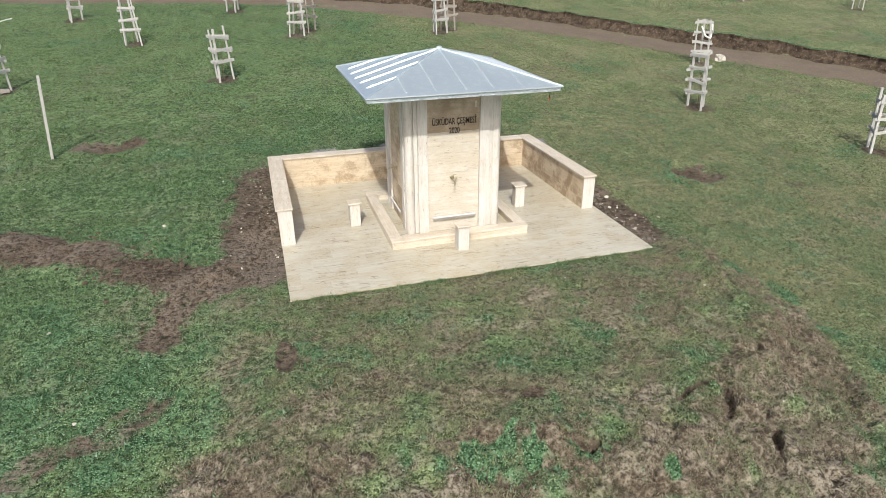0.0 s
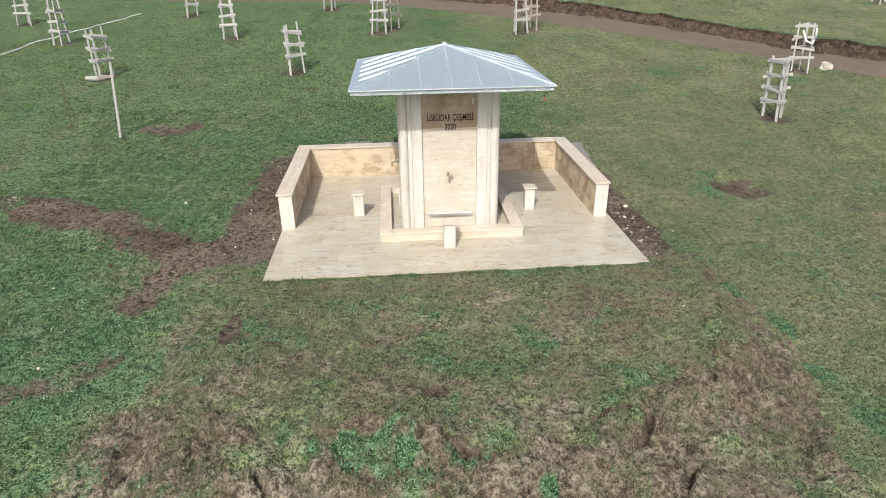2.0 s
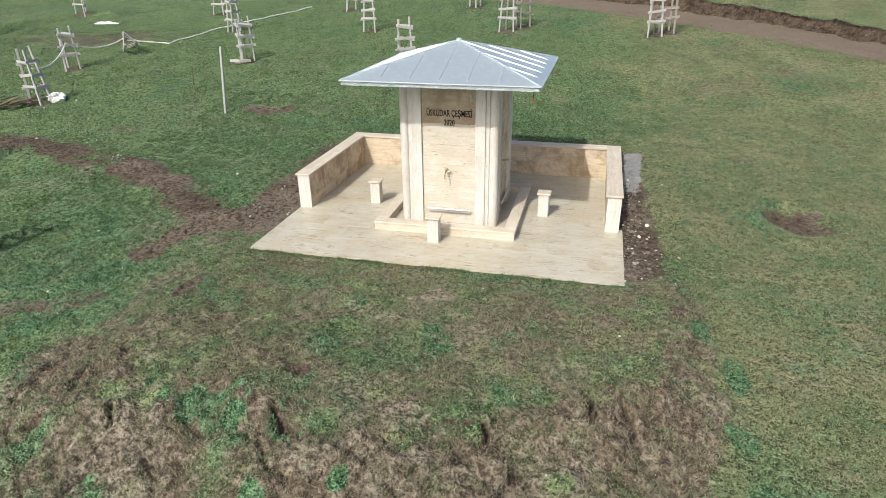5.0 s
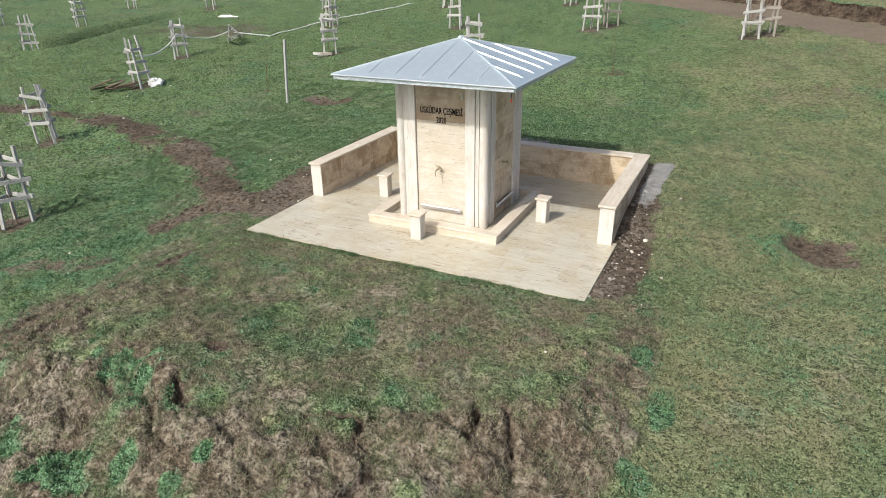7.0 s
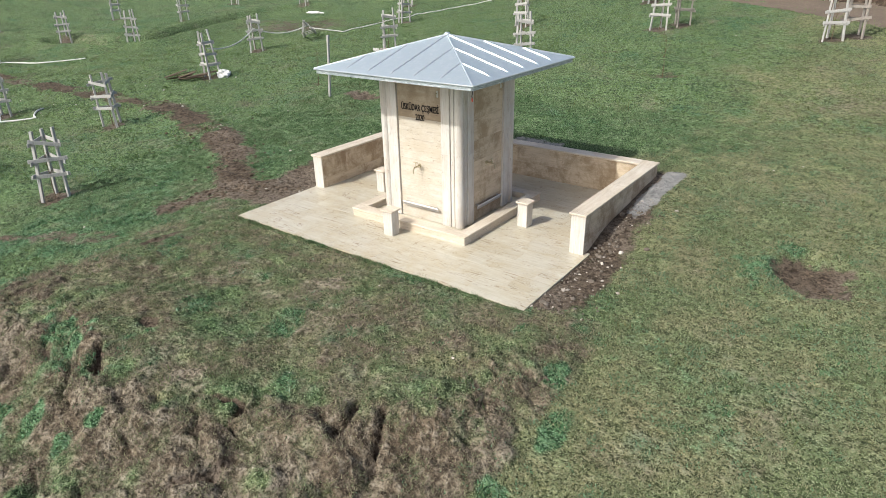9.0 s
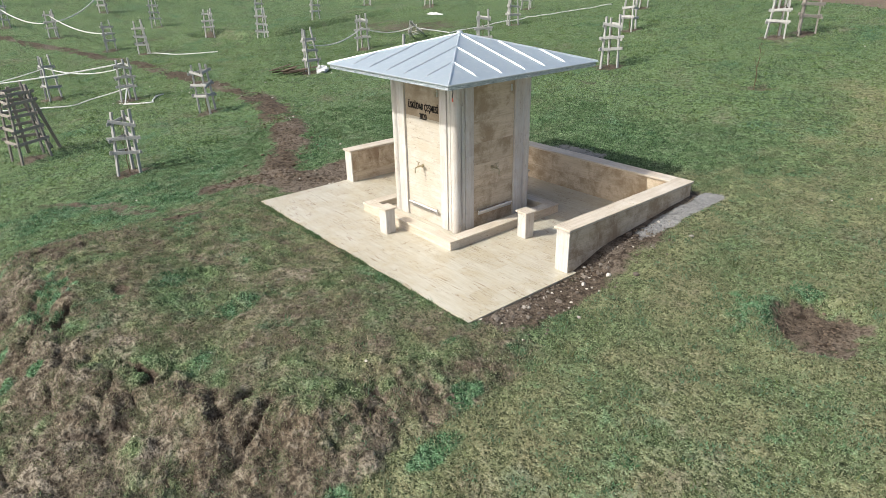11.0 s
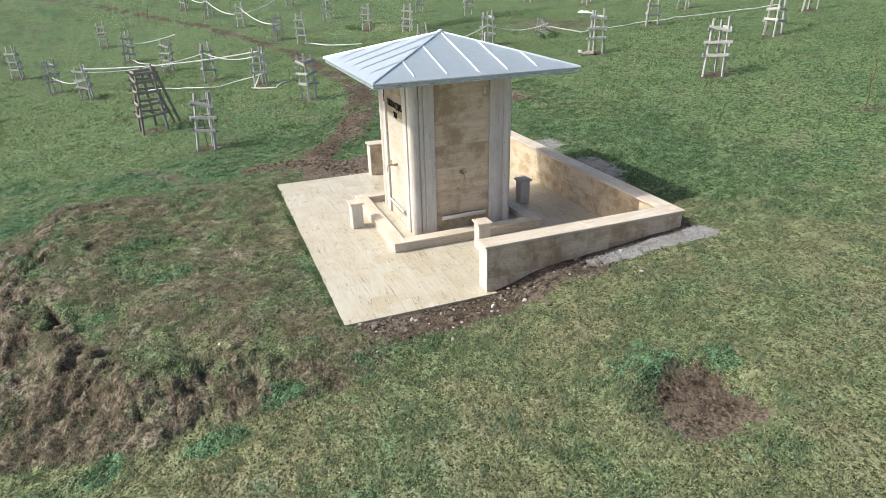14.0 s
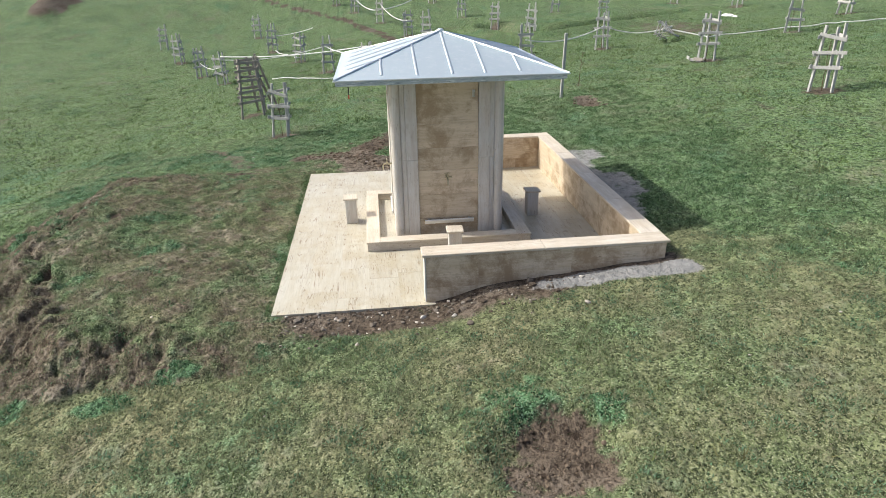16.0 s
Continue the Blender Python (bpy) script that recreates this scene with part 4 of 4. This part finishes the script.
# basin kerb: four stones round a shallow trough
basin = empty("basin", (CX, 2.545, 0))
tagged(basin, "shallow travertine basin round the foot of the fountain", "basin")
part("basin_floor", box((-1.12, -1.14, -0.01), (1.12, 1.14, 0.03), 0), m_floor, basin)
for name, lo, hi, m in (("kerb_front", (-1.28, -1.315), (1.28, -1.095), m_flat), ("kerb_back", (-1.28, 1.095), (1.28, 1.315), m_flat),
                        ("kerb_left", (-1.28, -1.093), (-1.07, 1.093), m_flat_y), ("kerb_right", (1.07, -1.093), (1.28, 1.093), m_flat_y)):
    kerb = part("kerb", box((lo[0] + 0.012, lo[1] + (0.012 if m is m_flat else -0.014), -0.01), (hi[0] - 0.012, hi[1] - (0.012 if m is m_flat else -0.014), 0.126), 0.003), m, basin)
    part("kerb_cap", box((*lo, 0.127), (*hi, 0.158), 0.006), m, kerb)

# four stools
stool = empty("stool")
tagged(stool, "small square travertine stool with a thin overhanging top", "stool", "stools round the fountain")
part("stem", box((-0.098, -0.098, -0.004), (0.098, 0.098, 0.43), 0.008), m_stand, stool)
part("seat", box((-0.128, -0.128, 0.43), (0.128, 0.128, 0.465), 0.009), m_flat, stool)
stool.matrix_basis = pose(-0.085, 0.97, 0.001, 0, 0, 1.5)
for x, y, r in ((1.645, 2.575, -2), (-1.70, 2.585, 2), (0.02, 4.17, 1)):
    copy_thing(stool, pose(x, y, 0.001, 0, 0, r))

# ---- wooden guards round the young trees ----
def stick(a, b, w, d, twist=0.0):
    """A sawn length of timber between two points."""
    a, b = Vector(a), Vector(b)
    L = (b - a).length
    q = (b - a).to_track_quat('Z', 'Y').to_matrix().to_4x4()
    return box((-w / 2, -d / 2, 0), (w / 2, d / 2, L), 0.004, m=Matrix.Translation(a) @ q @ Matrix.Rotation(twist, 4, 'Z'))


def tree_guard(seed, high, r_low, r_top, levels, material, label, extra=0):
    rng = random.Random(seed)
    g = empty("tree_guard")
    tagged(g, label, "tree guard", "guards round the young trees")
    n = 3 + extra
    feet, tops = [], []
    for i in range(n):
        a = 2 * math.pi * i / n + rng.uniform(-0.12, 0.12)
        h = high * rng.uniform(0.92, 1.06)
        feet.append(Vector((math.cos(a) * r_low, math.sin(a) * r_low, -0.12)))
        tops.append(Vector((math.cos(a) * r_top + rng.uniform(-0.04, 0.04), math.sin(a) * r_top + rng.uniform(-0.04, 0.04), h)))
        part("post", stick(feet[i], tops[i], 0.066, 0.05, a), material, g)
    for lv in levels:
        for i in range(n):
            j = (i + 1) % n
            za, zb = lv * high + rng.uniform(-0.05, 0.05), lv * high + rng.uniform(-0.05, 0.05)
            pa = feet[i].lerp(tops[i], (za + 0.12) / (tops[i].z + 0.12))
            pb = feet[j].lerp(tops[j], (zb + 0.12) / (tops[j].z + 0.12))
            out = ((pa + pb) / 2 * Vector((1, 1, 0))).normalized() * 0.04
            d = (pb - pa).normalized() * rng.uniform(0.08, 0.16)
            part("rail", stick(pa - d + out, pb + d + out, 0.022, 0.082, 0), material, g)
    return g


L_PALE = "weathered pale timber tree guard of posts and nailed rails"
forms = [tree_guard(1, 1.5, 0.30, 0.24, (0.36, 0.58, 0.8), m_wood, L_PALE),
         tree_guard(2, 1.62, 0.34, 0.22, (0.3, 0.53, 0.76), m_wood, L_PALE),
         tree_guard(3, 1.58, 0.30, 0.25, (0.34, 0.56, 0.79), m_wood, L_PALE),
         tree_guard(4, 1.66, 0.27, 0.22, (0.27, 0.47, 0.68, 0.9), m_wood, "pale timber tree guard with four rows of rails")]
used = set()
rng = random.Random(8)
for x, y, turn, form in GUARDS:
    m = pose(x, y, ground_z(x, y), rng.uniform(-3, 3), rng.uniform(-3, 3), turn)
    if form not in used:
        used.add(form)
        forms[form].matrix_basis = m
    else:
        copy_thing(forms[form], m)
dark = tree_guard(11, 1.55, 0.33, 0.26, (0.35, 0.6, 0.82), m_wood_dark, "dark weathered timber tree guard beside a pale one")
for n, (x, y) in enumerate(DARK_GUARDS):
    m = pose(x, y, ground_z(x, y), 0, 0, 25 + 50 * n)
    if n == 0:
        dark.matrix_basis = m
    else:
        copy_thing(dark, m)
wide = tree_guard(21, 1.95, 0.56, 0.36, (0.26, 0.44, 0.62, 0.80, 0.93), m_wood_dark, "large dark weathered timber guard with many crooked rails", 1)
wide.matrix_basis = pose(-12.1, -2.75, ground_z(-12.1, -2.75), 0, 0, 55)
for ax, ay, bx, by, top in ((0.35, 0.95, 0.20, 0.25, 1.95), (0.05, 1.05, -0.05, 0.30, 1.75), (-0.5, 0.75, -0.25, 0.25, 1.9)):
    part("brace", stick((ax, ay, -0.1), (bx, by, top), 0.09, 0.03, 0.4), m_wood_dark, wide)
fallen = copy_thing(forms[0], pose(-16.8, 14.5, ground_z(-16.8, 14.5) + 0.22, 76, 8, 40))
tagged(fallen, "pale timber tree guard fallen over on the turf")

# bare saplings inside the guards
def sapling(seed):
    rng = random.Random(seed)
    s = empty("sapling")
    tagged(s, "bare thin young tree stem inside its guard", "sapling", "young trees")
    p, pts = Vector((0, 0, -0.05)), []
    for i in range(7):
        pts.append(p.copy())
        p += Vector((rng.uniform(-0.03, 0.03), rng.uniform(-0.03, 0.03), 0.2))
    part("stem", tube(pts, [0.013 - 0.0015 * i for i in range(7)], 6), m_bark, s)
    for i in range(3, 6):
        a = rng.uniform(0, 6.28)
        part("twig", tube([pts[i], pts[i] + Vector((math.cos(a) * 0.1, math.sin(a) * 0.1, 0.14)), pts[i] + Vector((math.cos(a) * 0.14, math.sin(a) * 0.14, 0.3))], [0.006, 0.004, 0.002], 5), m_bark, s)
    return s


first = sapling(3)
spots = [(g[0], g[1]) for g in GUARDS[:28]] + [(-9.4, 8.05), (0.76, 12.0)]
for n, (x, y) in enumerate(spots):
    m = pose(x + 0.02, y - 0.03, ground_z(x, y), 0, 0, 47 * n)
    if n == 0:
        first.matrix_basis = m
    else:
        copy_thing(first, m)

# marker stake
stake = part("stake", stick((-7.755, 6.97, 0.45), (-7.575, 6.96, 2.39), 0.08, 0.055, 0.3), m_wood)
tagged(stake, "single pale upright timber stake standing in the turf", "stake")

# heap of old boards with a white sack
heap = empty("board_heap", (-15.15, 7.0, ground_z(-15.15, 7.0)), 65)
tagged(heap, "untidy heap of dark old boards leaning on a guard", "board heap")
rng = random.Random(5)
for i in range(9):
    u = rng.uniform(-0.5, 0.35)
    a = (u - rng.uniform(0.25, 0.55), rng.uniform(-0.45, 0.45), 0.03 + 0.02 * i)
    b = (u + rng.uniform(0.3, 0.6), rng.uniform(-0.45, 0.45), 0.06 + 0.035 * i)
    part("board", stick(a, b, 0.11, 0.026, rng.uniform(-0.5, 0.5)), m_old, heap)
litter = empty("board_litter", (-10.3, 12.55, ground_z(-10.3, 12.55)), 10)
tagged(litter, "short pale boards lying flat round a guard's foot", "boards")
for i in range(5):
    a, q = rng.uniform(-0.22, 0.22), rng.uniform(-0.40, 0.05)
    d = rng.uniform(-0.4, 0.4)
    part("board", stick((a - 0.2, q - d * 0.4, 0.02 + 0.018 * i), (a + 0.2, q + d * 0.4, 0.035 + 0.018 * i), 0.022, 0.1), m_wood_dark if i % 2 else m_wood, litter)


def soft_lump(name, at, size, material, label, category, seed):
    bm = bmesh.new()
    bmesh.ops.create_icosphere(bm, subdivisions=3, radius=1)
    for v in bm.verts:
        k = 1 + 0.6 * noise.noise(v.co * 1.3 + Vector((seed, 0, 0))) + 0.5 * noise.noise(v.co * 3 + Vector((0, seed, 0))) + 0.25 * noise.noise(v.co * 9 + Vector((0, seed, 3)))
        v.co = Vector((v.co.x * size[0], v.co.y * size[1], max(v.co.z, -0.55) * size[2])) * k
    z = ground_z(*at) + 0.45 * size[2]
    return tagged(part(name, bm, material, smooth=True, at=(*at, z)), label, category)


soft_lump("plastic_sack", (-14.2, 7.72), (0.27, 0.2, 0.2), m_sack, "crumpled white plastic sack at the foot of a guard", "sack", 2)
soft_lump("plastic_sheet", (-22.9, 20.5), (0.55, 0.13, 0.09), m_sack, "crumpled white plastic sheet lying on the turf", "sheet", 5)
soft_lump("boulder", (14.35, 12.55), (0.2, 0.16, 0.17), m_stone, "pale rounded boulder beside the earth track", "stone", 9)


# slack white hoses from guard to guard
def hose(points, sag, radius, label):
    pts = []
    for a, b in zip(points, points[1:]):
        A = Vector((a[0], a[1], ground_z(a[0], a[1]) + a[2]))
        B = Vector((b[0], b[1], ground_z(b[0], b[1]) + b[2]))
        n = 14
        for i in range(n):
            u = i / n
            p = A.lerp(B, u)
            low = ground_z(p.x, p.y) + 0.03
            p.x += 0.3 * noise.noise(Vector((p.x * 0.8, p.y * 0.8, 3))) * (a[2] < 0.2)
            p.y += 0.3 * noise.noise(Vector((p.x * 0.8, p.y * 0.8, 9))) * (a[2] < 0.2)
            p.z = max(p.z - sag * 4 * u * (1 - u), low)
            pts.append(p)
    pts.append(B)
    return tagged(part("hose", tube(pts, radius, 6), m_hose, smooth=True), label, "hose", "hoses on the meadow")


HANG, LIE = "white plastic hose hanging slack between tree guards", "white plastic hose lying on the turf"
hose([(-14.6, 7.5, 1.05), (-17.0, 11.5, 0.95), (-16.8, 14.5, 0.55)], 0.28, 0.026, HANG)
hose([(-16.8, 14.5, 0.4), (-15.6, 15.6, 0.02), (-15.3, 18.2, 0.02), (-14.2, 21.5, 0.02), (-13.0, 24.5, 0.02)], 0.0, 0.026, LIE)
hose([(-21.5, -5.75, 1.3), (-17.5, 1.3, 1.35)], 0.16, 0.028, HANG)
hose([(-21.5, -5.75, 1.15), (-21.0, -0.7, 1.2), (-17.5, 1.3, 1.2)], 0.22, 0.022, HANG)
hose([(-24.6, -7.5, 0.7), (-21.5, -5.75, 0.85)], 0.2, 0.022, HANG)
hose([(-21.2, -3.4, 0.02), (-19.6, -1.6, 0.02), (-18.8, -0.4, 0.02), (-18.4, 1.2, 0.25), (-17.4, 1.5, 0.5)], 0.0, 0.026, LIE)
hose([(-30.1, -4.5, 0.1), (-28.4, -3.6, 0.02), (-25.5, -2.4, 0.25)], 0.0, 0.028, LIE)
hose([(-30.1, -4.5, 0.95), (-29.5, -1.9, 1.15)], 0.1, 0.026, HANG)
hose([(-44.2, -1.1, 1.3), (-41.0, 0.4, 1.1), (-36.4, 2.3, 0.85), (-41.7, 6.5, 1.3)], 0.35, 0.032, HANG)
hose([(-36.4, 2.3, 1.2), (-30.2, 3.8, 0.9)], 0.3, 0.028, HANG)
hose([(-27.5, 4.85, 0.03), (-25.6, 5.8, 0.02), (-24.2, 7.4, 0.02)], 0.0, 0.028, LIE)
hose([(12.86, 12.0, 1.35), (12.95, 11.85, 1.05), (13.15, 11.8, 0.98), (13.32, 11.95, 1.2), (13.4, 12.1, 1.42)], 0.0, 0.03, "white plastic hose looped over a guard's top rails")
hose([(-17.5, 1.3, 0.5), (-16.6, 0.9, 0.02), (-16.0, 1.7, 0.02), (-17.0, 2.4, 0.02)], 0.0, 0.026, LIE)


# ---- loose stones and clods ----
def scatter(name, pts, sizes, material, label, category, seed, flat=0.7):
    """Many small uneven lumps as one object."""
    protos = []
    for bm in lumps(5, 1.0, seed, flat):
        bm.verts.ensure_lookup_table()
        protos.append((np.array([v.co[:] for v in bm.verts]), np.array([[v.index for v in fc.verts] for fc in bm.faces])))
        bm.free()
    rng = np.random.default_rng(seed)
    V, F, base = [], [], 0
    zs = sample([p[0] for p in pts], [p[1] for p in pts], "z")[0]
    for n, ((x, y), s) in enumerate(zip(pts, sizes)):
        v, fc = protos[n % 5]
        a = rng.uniform(0, 6.28)
        r = np.array([[math.cos(a), -math.sin(a), 0], [math.sin(a), math.cos(a), 0], [0, 0, 1]])
        V.append((v * s) @ r.T + (x, y, zs[n] + 0.25 * s * flat))
        F.append(fc + base)
        base += len(v)
    me = bpy.data.meshes.new(name)
    me.from_pydata(np.concatenate(V).tolist(), [], np.concatenate(F).tolist())
    me.materials.append(material)
    return tagged(new(name, me), label, category, kind="stuff")


rng = random.Random(77)
pts = [(3.1 + abs(rng.gauss(0.05, 0.33)), rng.uniform(0.15, 4.3)) for _ in range(650)]
pts = [p for p in pts if p[0] > 3.1 and p[0] < 4.1 and rng.random() < 1.1 - 0.2 * p[1]]
scatter("rubble", pts, [min(0.075, max(0.01, rng.lognormvariate(-4.0, 0.55))) for _ in pts], m_rubble, "broken stone rubble and crumbs in the bare strip", "rubble", 3)
pts = [(-3.12 - abs(rng.gauss(0.1, 0.45)), rng.uniform(0.9, 5.6)) for _ in range(300)]
scatter("wall_rubble", pts, [min(0.06, max(0.01, rng.lognormvariate(-3.9, 0.5))) for _ in pts], m_rubble, "small stones on the bare soil strip", "rubble", 4)
pts = []
for (ax, ay), (bx, by) in zip(TRENCH[:8] + SPUR[:0], TRENCH[1:9]):
    n = int(math.hypot(bx - ax, by - ay) * (130 if ax > -9 else 60))
    for _ in range(n):
        u, o = rng.random(), rng.gauss(0, 0.32)
        pts.append((ax + (bx - ax) * u + o * 0.6, ay + (by - ay) * u + o))
for (ax, ay), (bx, by) in zip(SPUR, SPUR[1:]):
    for _ in range(140):
        u = rng.random()
        pts.append((ax + (bx - ax) * u + rng.gauss(0, 0.18), ay + (by - ay) * u + rng.gauss(0, 0.15)))
for cx, cy, rx, ry, _ in SPOTS[:2]:
    pts += [(cx + rng.gauss(0, rx * 0.45), cy + rng.gauss(0, ry * 0.45)) for _ in range(60)]
pts += [(SPOTS[0][0] + rng.gauss(0, 0.26), SPOTS[0][1] + rng.gauss(0, 0.26)) for _ in range(130)]
scatter("soil_clods", pts, [min(0.065 if p[0] < 0 else 0.034, max(0.008, rng.lognormvariate(-4.05 if p[0] < 0 else -4.45, 0.55))) for p in pts], m_clod, "crumbly brown soil clods along the filled trench", "soil", 6, 0.6)
pts = [(rng.uniform(-9, 10), rng.uniform(-5, 11)) for _ in range(45)] + [(7.5 + rng.gauss(0, 1.8), 17.6 + rng.gauss(0, 0.7)) for _ in range(40)] + [(-13 + rng.gauss(0, 2.2), 4.6 + rng.gauss(0, 1.2)) for _ in range(80)] + [(-16.9 + rng.gauss(0, 1.0), 1.9 + rng.gauss(0, 0.9)) for _ in range(50)]
pts = [p for p in pts if not (-3.3 < p[0] < 3.2 and -0.1 < p[1] < 5.4)]
pts += [(-8.45 + rng.gauss(0, 0.25), 3.45 + rng.gauss(0, 0.16)) for _ in range(30)]
pts += [(-17.3 + rng.gauss(0, 0.3), 1.0 + rng.gauss(0, 0.25)) for _ in range(25)]
scatter("pebbles", pts, [min(0.055, max(0.01, rng.lognormvariate(-4.1, 0.5))) for _ in pts], m_stone, "scattered pale pebbles in the turf", "pebble", 7)


# ---- turf ----
def blades(name, n, area, pick, length, width, lean, material, label, seed, tone):
    """Single narrow leaves of grass, each one triangle, as one object."""
    rng = np.random.default_rng(seed)
    x0, x1, y0, y1 = area
    x, y = rng.uniform(x0, x1, n), rng.uniform(y0, y1, n)
    f = sample(x, y, "dirt", "dry", "lush", "grit", "pale")
    off = ~((x > -3.09) & (x < 3.09) & (y > 0.01) & (y < 5.3))
    keep = off & (rng.uniform(0, 1, n) < pick(x, y, *f) * (0.45 + 0.55 * step(-0.3, 0.2, fbm(x, y, 0.13, 151, 2))))
    x, y = x[keep], y[keep]
    f = [v[keep] for v in f]
    n = len(x)
    z = sample(x, y, "z")[0]
    h = length * rng.uniform(0.5, 1.5, n) * (0.55 + 0.9 * step(-0.35, 0.35, fbm(x, y, 0.13, 151, 2)))
    a, b = rng.uniform(0, 2 * np.pi, n), rng.uniform(0, 2 * np.pi, n)
    t = lean * rng.uniform(0.3, 1.3, n)
    w = width * rng.uniform(0.6, 1.4, n)
    root = np.stack([x, y, z - 0.004], -1)
    side = np.stack([np.cos(a), np.sin(a), np.zeros(n)], -1) * w[:, None] / 2
    tip = root + np.stack([np.cos(b) * np.sin(t), np.sin(b) * np.sin(t), np.cos(t)], -1) * h[:, None]
    V = np.stack([root - side, root + side, tip], 1).reshape(-1, 3)
    me = bpy.data.meshes.new(name)
    me.vertices.add(3 * n)
    me.vertices.foreach_set("co", V.ravel())
    me.loops.add(3 * n)
    me.loops.foreach_set("vertex_index", np.arange(3 * n))
    me.polygons.add(n)
    me.polygons.foreach_set("loop_start", np.arange(0, 3 * n, 3))
    me.polygons.foreach_set("loop_total", np.full(n, 3))
    me.attributes.new("tone", 'FLOAT', 'POINT').data.foreach_set("value", np.repeat(np.clip(tone(x, y, *f, rng.uniform(0, 1, n)), 0, 1), 3).astype(np.float32))
    me.update()
    me.materials.append(material)
    return tagged(new(name, me), label, "grass", kind="stuff")


NEAR = (-8.5, 9.5, -6.5, 9.0)
bare = lambda d, g: (1 - step(0.3, 0.6, d)) * (1 - step(0.3, 0.6, g))
# front-left blades thinned and toned paler: painted brightening of that meadow
blades("meadow_grass", 1400000, NEAR, lambda x, y, d, r, l, g, p: bare(d, g) * (0.95 - 0.6 * r) * (1 - 0.5 * step(-1.5, -3.5, x) * step(1, -2, y)) * (1 - 0.35 * bank(x, y)), 0.027, 0.0145, 1.15, m_blade, "short grazed green grass of the meadow", 1,
       lambda x, y, d, r, l, g, p, u: 0.25 * step(-1, -4, x) * step(0, -3, y) + 0.5 * r + 0.6 * p * u + 0.38 * p + 0.2 * fbm(x, y, 0.8, 71) + 0.5 * (u > 0.95))
fade = lambda x, y: (1 - step(14, 30, np.hypot((x + 3) * 0.8, (y - 3)))) * ((x < -8.3) | (x > 9.3) | (y > 8.8) | (y < -6.3))
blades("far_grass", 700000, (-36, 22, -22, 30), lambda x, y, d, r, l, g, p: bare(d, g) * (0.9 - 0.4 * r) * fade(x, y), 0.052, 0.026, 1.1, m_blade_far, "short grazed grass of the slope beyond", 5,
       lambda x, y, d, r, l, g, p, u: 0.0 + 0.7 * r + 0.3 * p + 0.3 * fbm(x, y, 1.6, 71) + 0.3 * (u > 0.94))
blades("tussocks", 480000, (-34, 14, -16, 20), lambda x, y, d, r, l, g, p: bare(d, g) * step(0.17, 0.40, fbm(x, 1.7 * y, 0.8, 111, 3)) * (1 - 0.7 * step(20, 36, np.hypot(x, y))) * (0.4 + 0.6 * step(-2, -9, x)), 0.062, 0.018, 0.9, m_tuss, "low darker tussocks of grass on the slope", 6,
       lambda x, y, d, r, l, g, p, u: 0.0 * x + 0.3 * p + 0.5 * (fbm(x, y, 1.5, 113) > 0.2))
blades("edge_grass", 9000, (-3.15, 3.2, -0.10, 0.008), lambda x, y, d, r, l, g, p: 0.35 + 0.6 * (fbm(x, y, 0.35, 117) > -0.1), 0.035, 0.010, 0.9, m_blade, "uneven fringe of grass along the paving edge", 7,
       lambda x, y, d, r, l, g, p, u: 0.1 + 0.3 * fbm(x, y, 0.3, 72))
blades("dry_grass", 420000, (-5, 5, -6.3, 0.6), lambda x, y, d, r, l, g, p: bare(d, g) * np.clip(r * 1.6 - 0.3, 0, 1), 0.038, 0.007, 1.2, m_straw, "matted dry straw-coloured grass on the slumped bank", 2,
       lambda x, y, d, r, l, g, p, u: 0.3 * (fbm(x, y, 0.4, 73) > 0.2))
blades("bank_tufts", 170000, (-3.6, 4.2, -5.0, -0.1), lambda x, y, d, r, l, g, p: bare(d, g) * bank(x, y) * step(0.0, 0.3, fbm(x, 1.4 * y, 0.24, 141, 3)), 0.036, 0.011, 1.15, m_blade, "small uneven tufts of grass on the filled bank", 8,
       lambda x, y, d, r, l, g, p, u: 0.35 * u + 0.6 * r + 0.3 * (u > 0.9))
blades("clover", 380000, NEAR, lambda x, y, d, r, l, g, p: bare(d, g) * step(0.40, 0.75, l + 0.3 * fbm(x, y, 0.25, 79)), 0.034, 0.028, 1.2, m_clover, "patches of bright green clover and low weeds", 3,
       lambda x, y, d, r, l, g, p, u: 0.30 * (fbm(x, y, 0.3, 83) > 0.25) + 0.6 * (u > 0.85))

blades("lawn_weeds", 330000, (2.5, 9.5, -6.0, 8.0), lambda x, y, d, r, l, g, p: bare(d, g) * (1 - bank(x, y)) * step(0.08, 0.32, fbm(x, y, 0.22, 161, 3) + 0.25 * fbm(x, y, 1.4, 163)), 0.024, 0.022, 1.3, m_clover, "small pale-leaved weeds in the grazed lawn", 9,
       lambda x, y, d, r, l, g, p, u: 0.04 + 0.4 * u)

# ---- paving tiles, row by row ----
tile_cache = {}
rng = random.Random(12)
ROWS_Y = np.linspace(0.0, 5.03, 13)
for r, (ya, yb) in enumerate(zip(ROWS_Y, ROWS_Y[1:])):
    xs = [-3.1]
    v = -3.1 + (0.66, 0.21, 0.43, 0.80)[r % 4]
    while v < 3.0:
        xs.append(v)
        v += 0.905
    xs.append(3.1)
    for a, b in zip(xs, xs[1:]):
        key = (round(b - a, 3), round(yb - ya, 3))
        if key not in tile_cache:
            hx, hy = key[0] / 2 - 0.0005, key[1] / 2 - 0.0005
            tile_cache[key] = mesh_of(box((-hx, -hy, -0.03), (hx, hy, 0), 0.0007), m_floor)
        part("tile", tile_cache[key], m_floor, pav, at=Matrix.Translation(((a + b) / 2, (ya + yb) / 2, rng.uniform(-0.0005, 0.0005))))
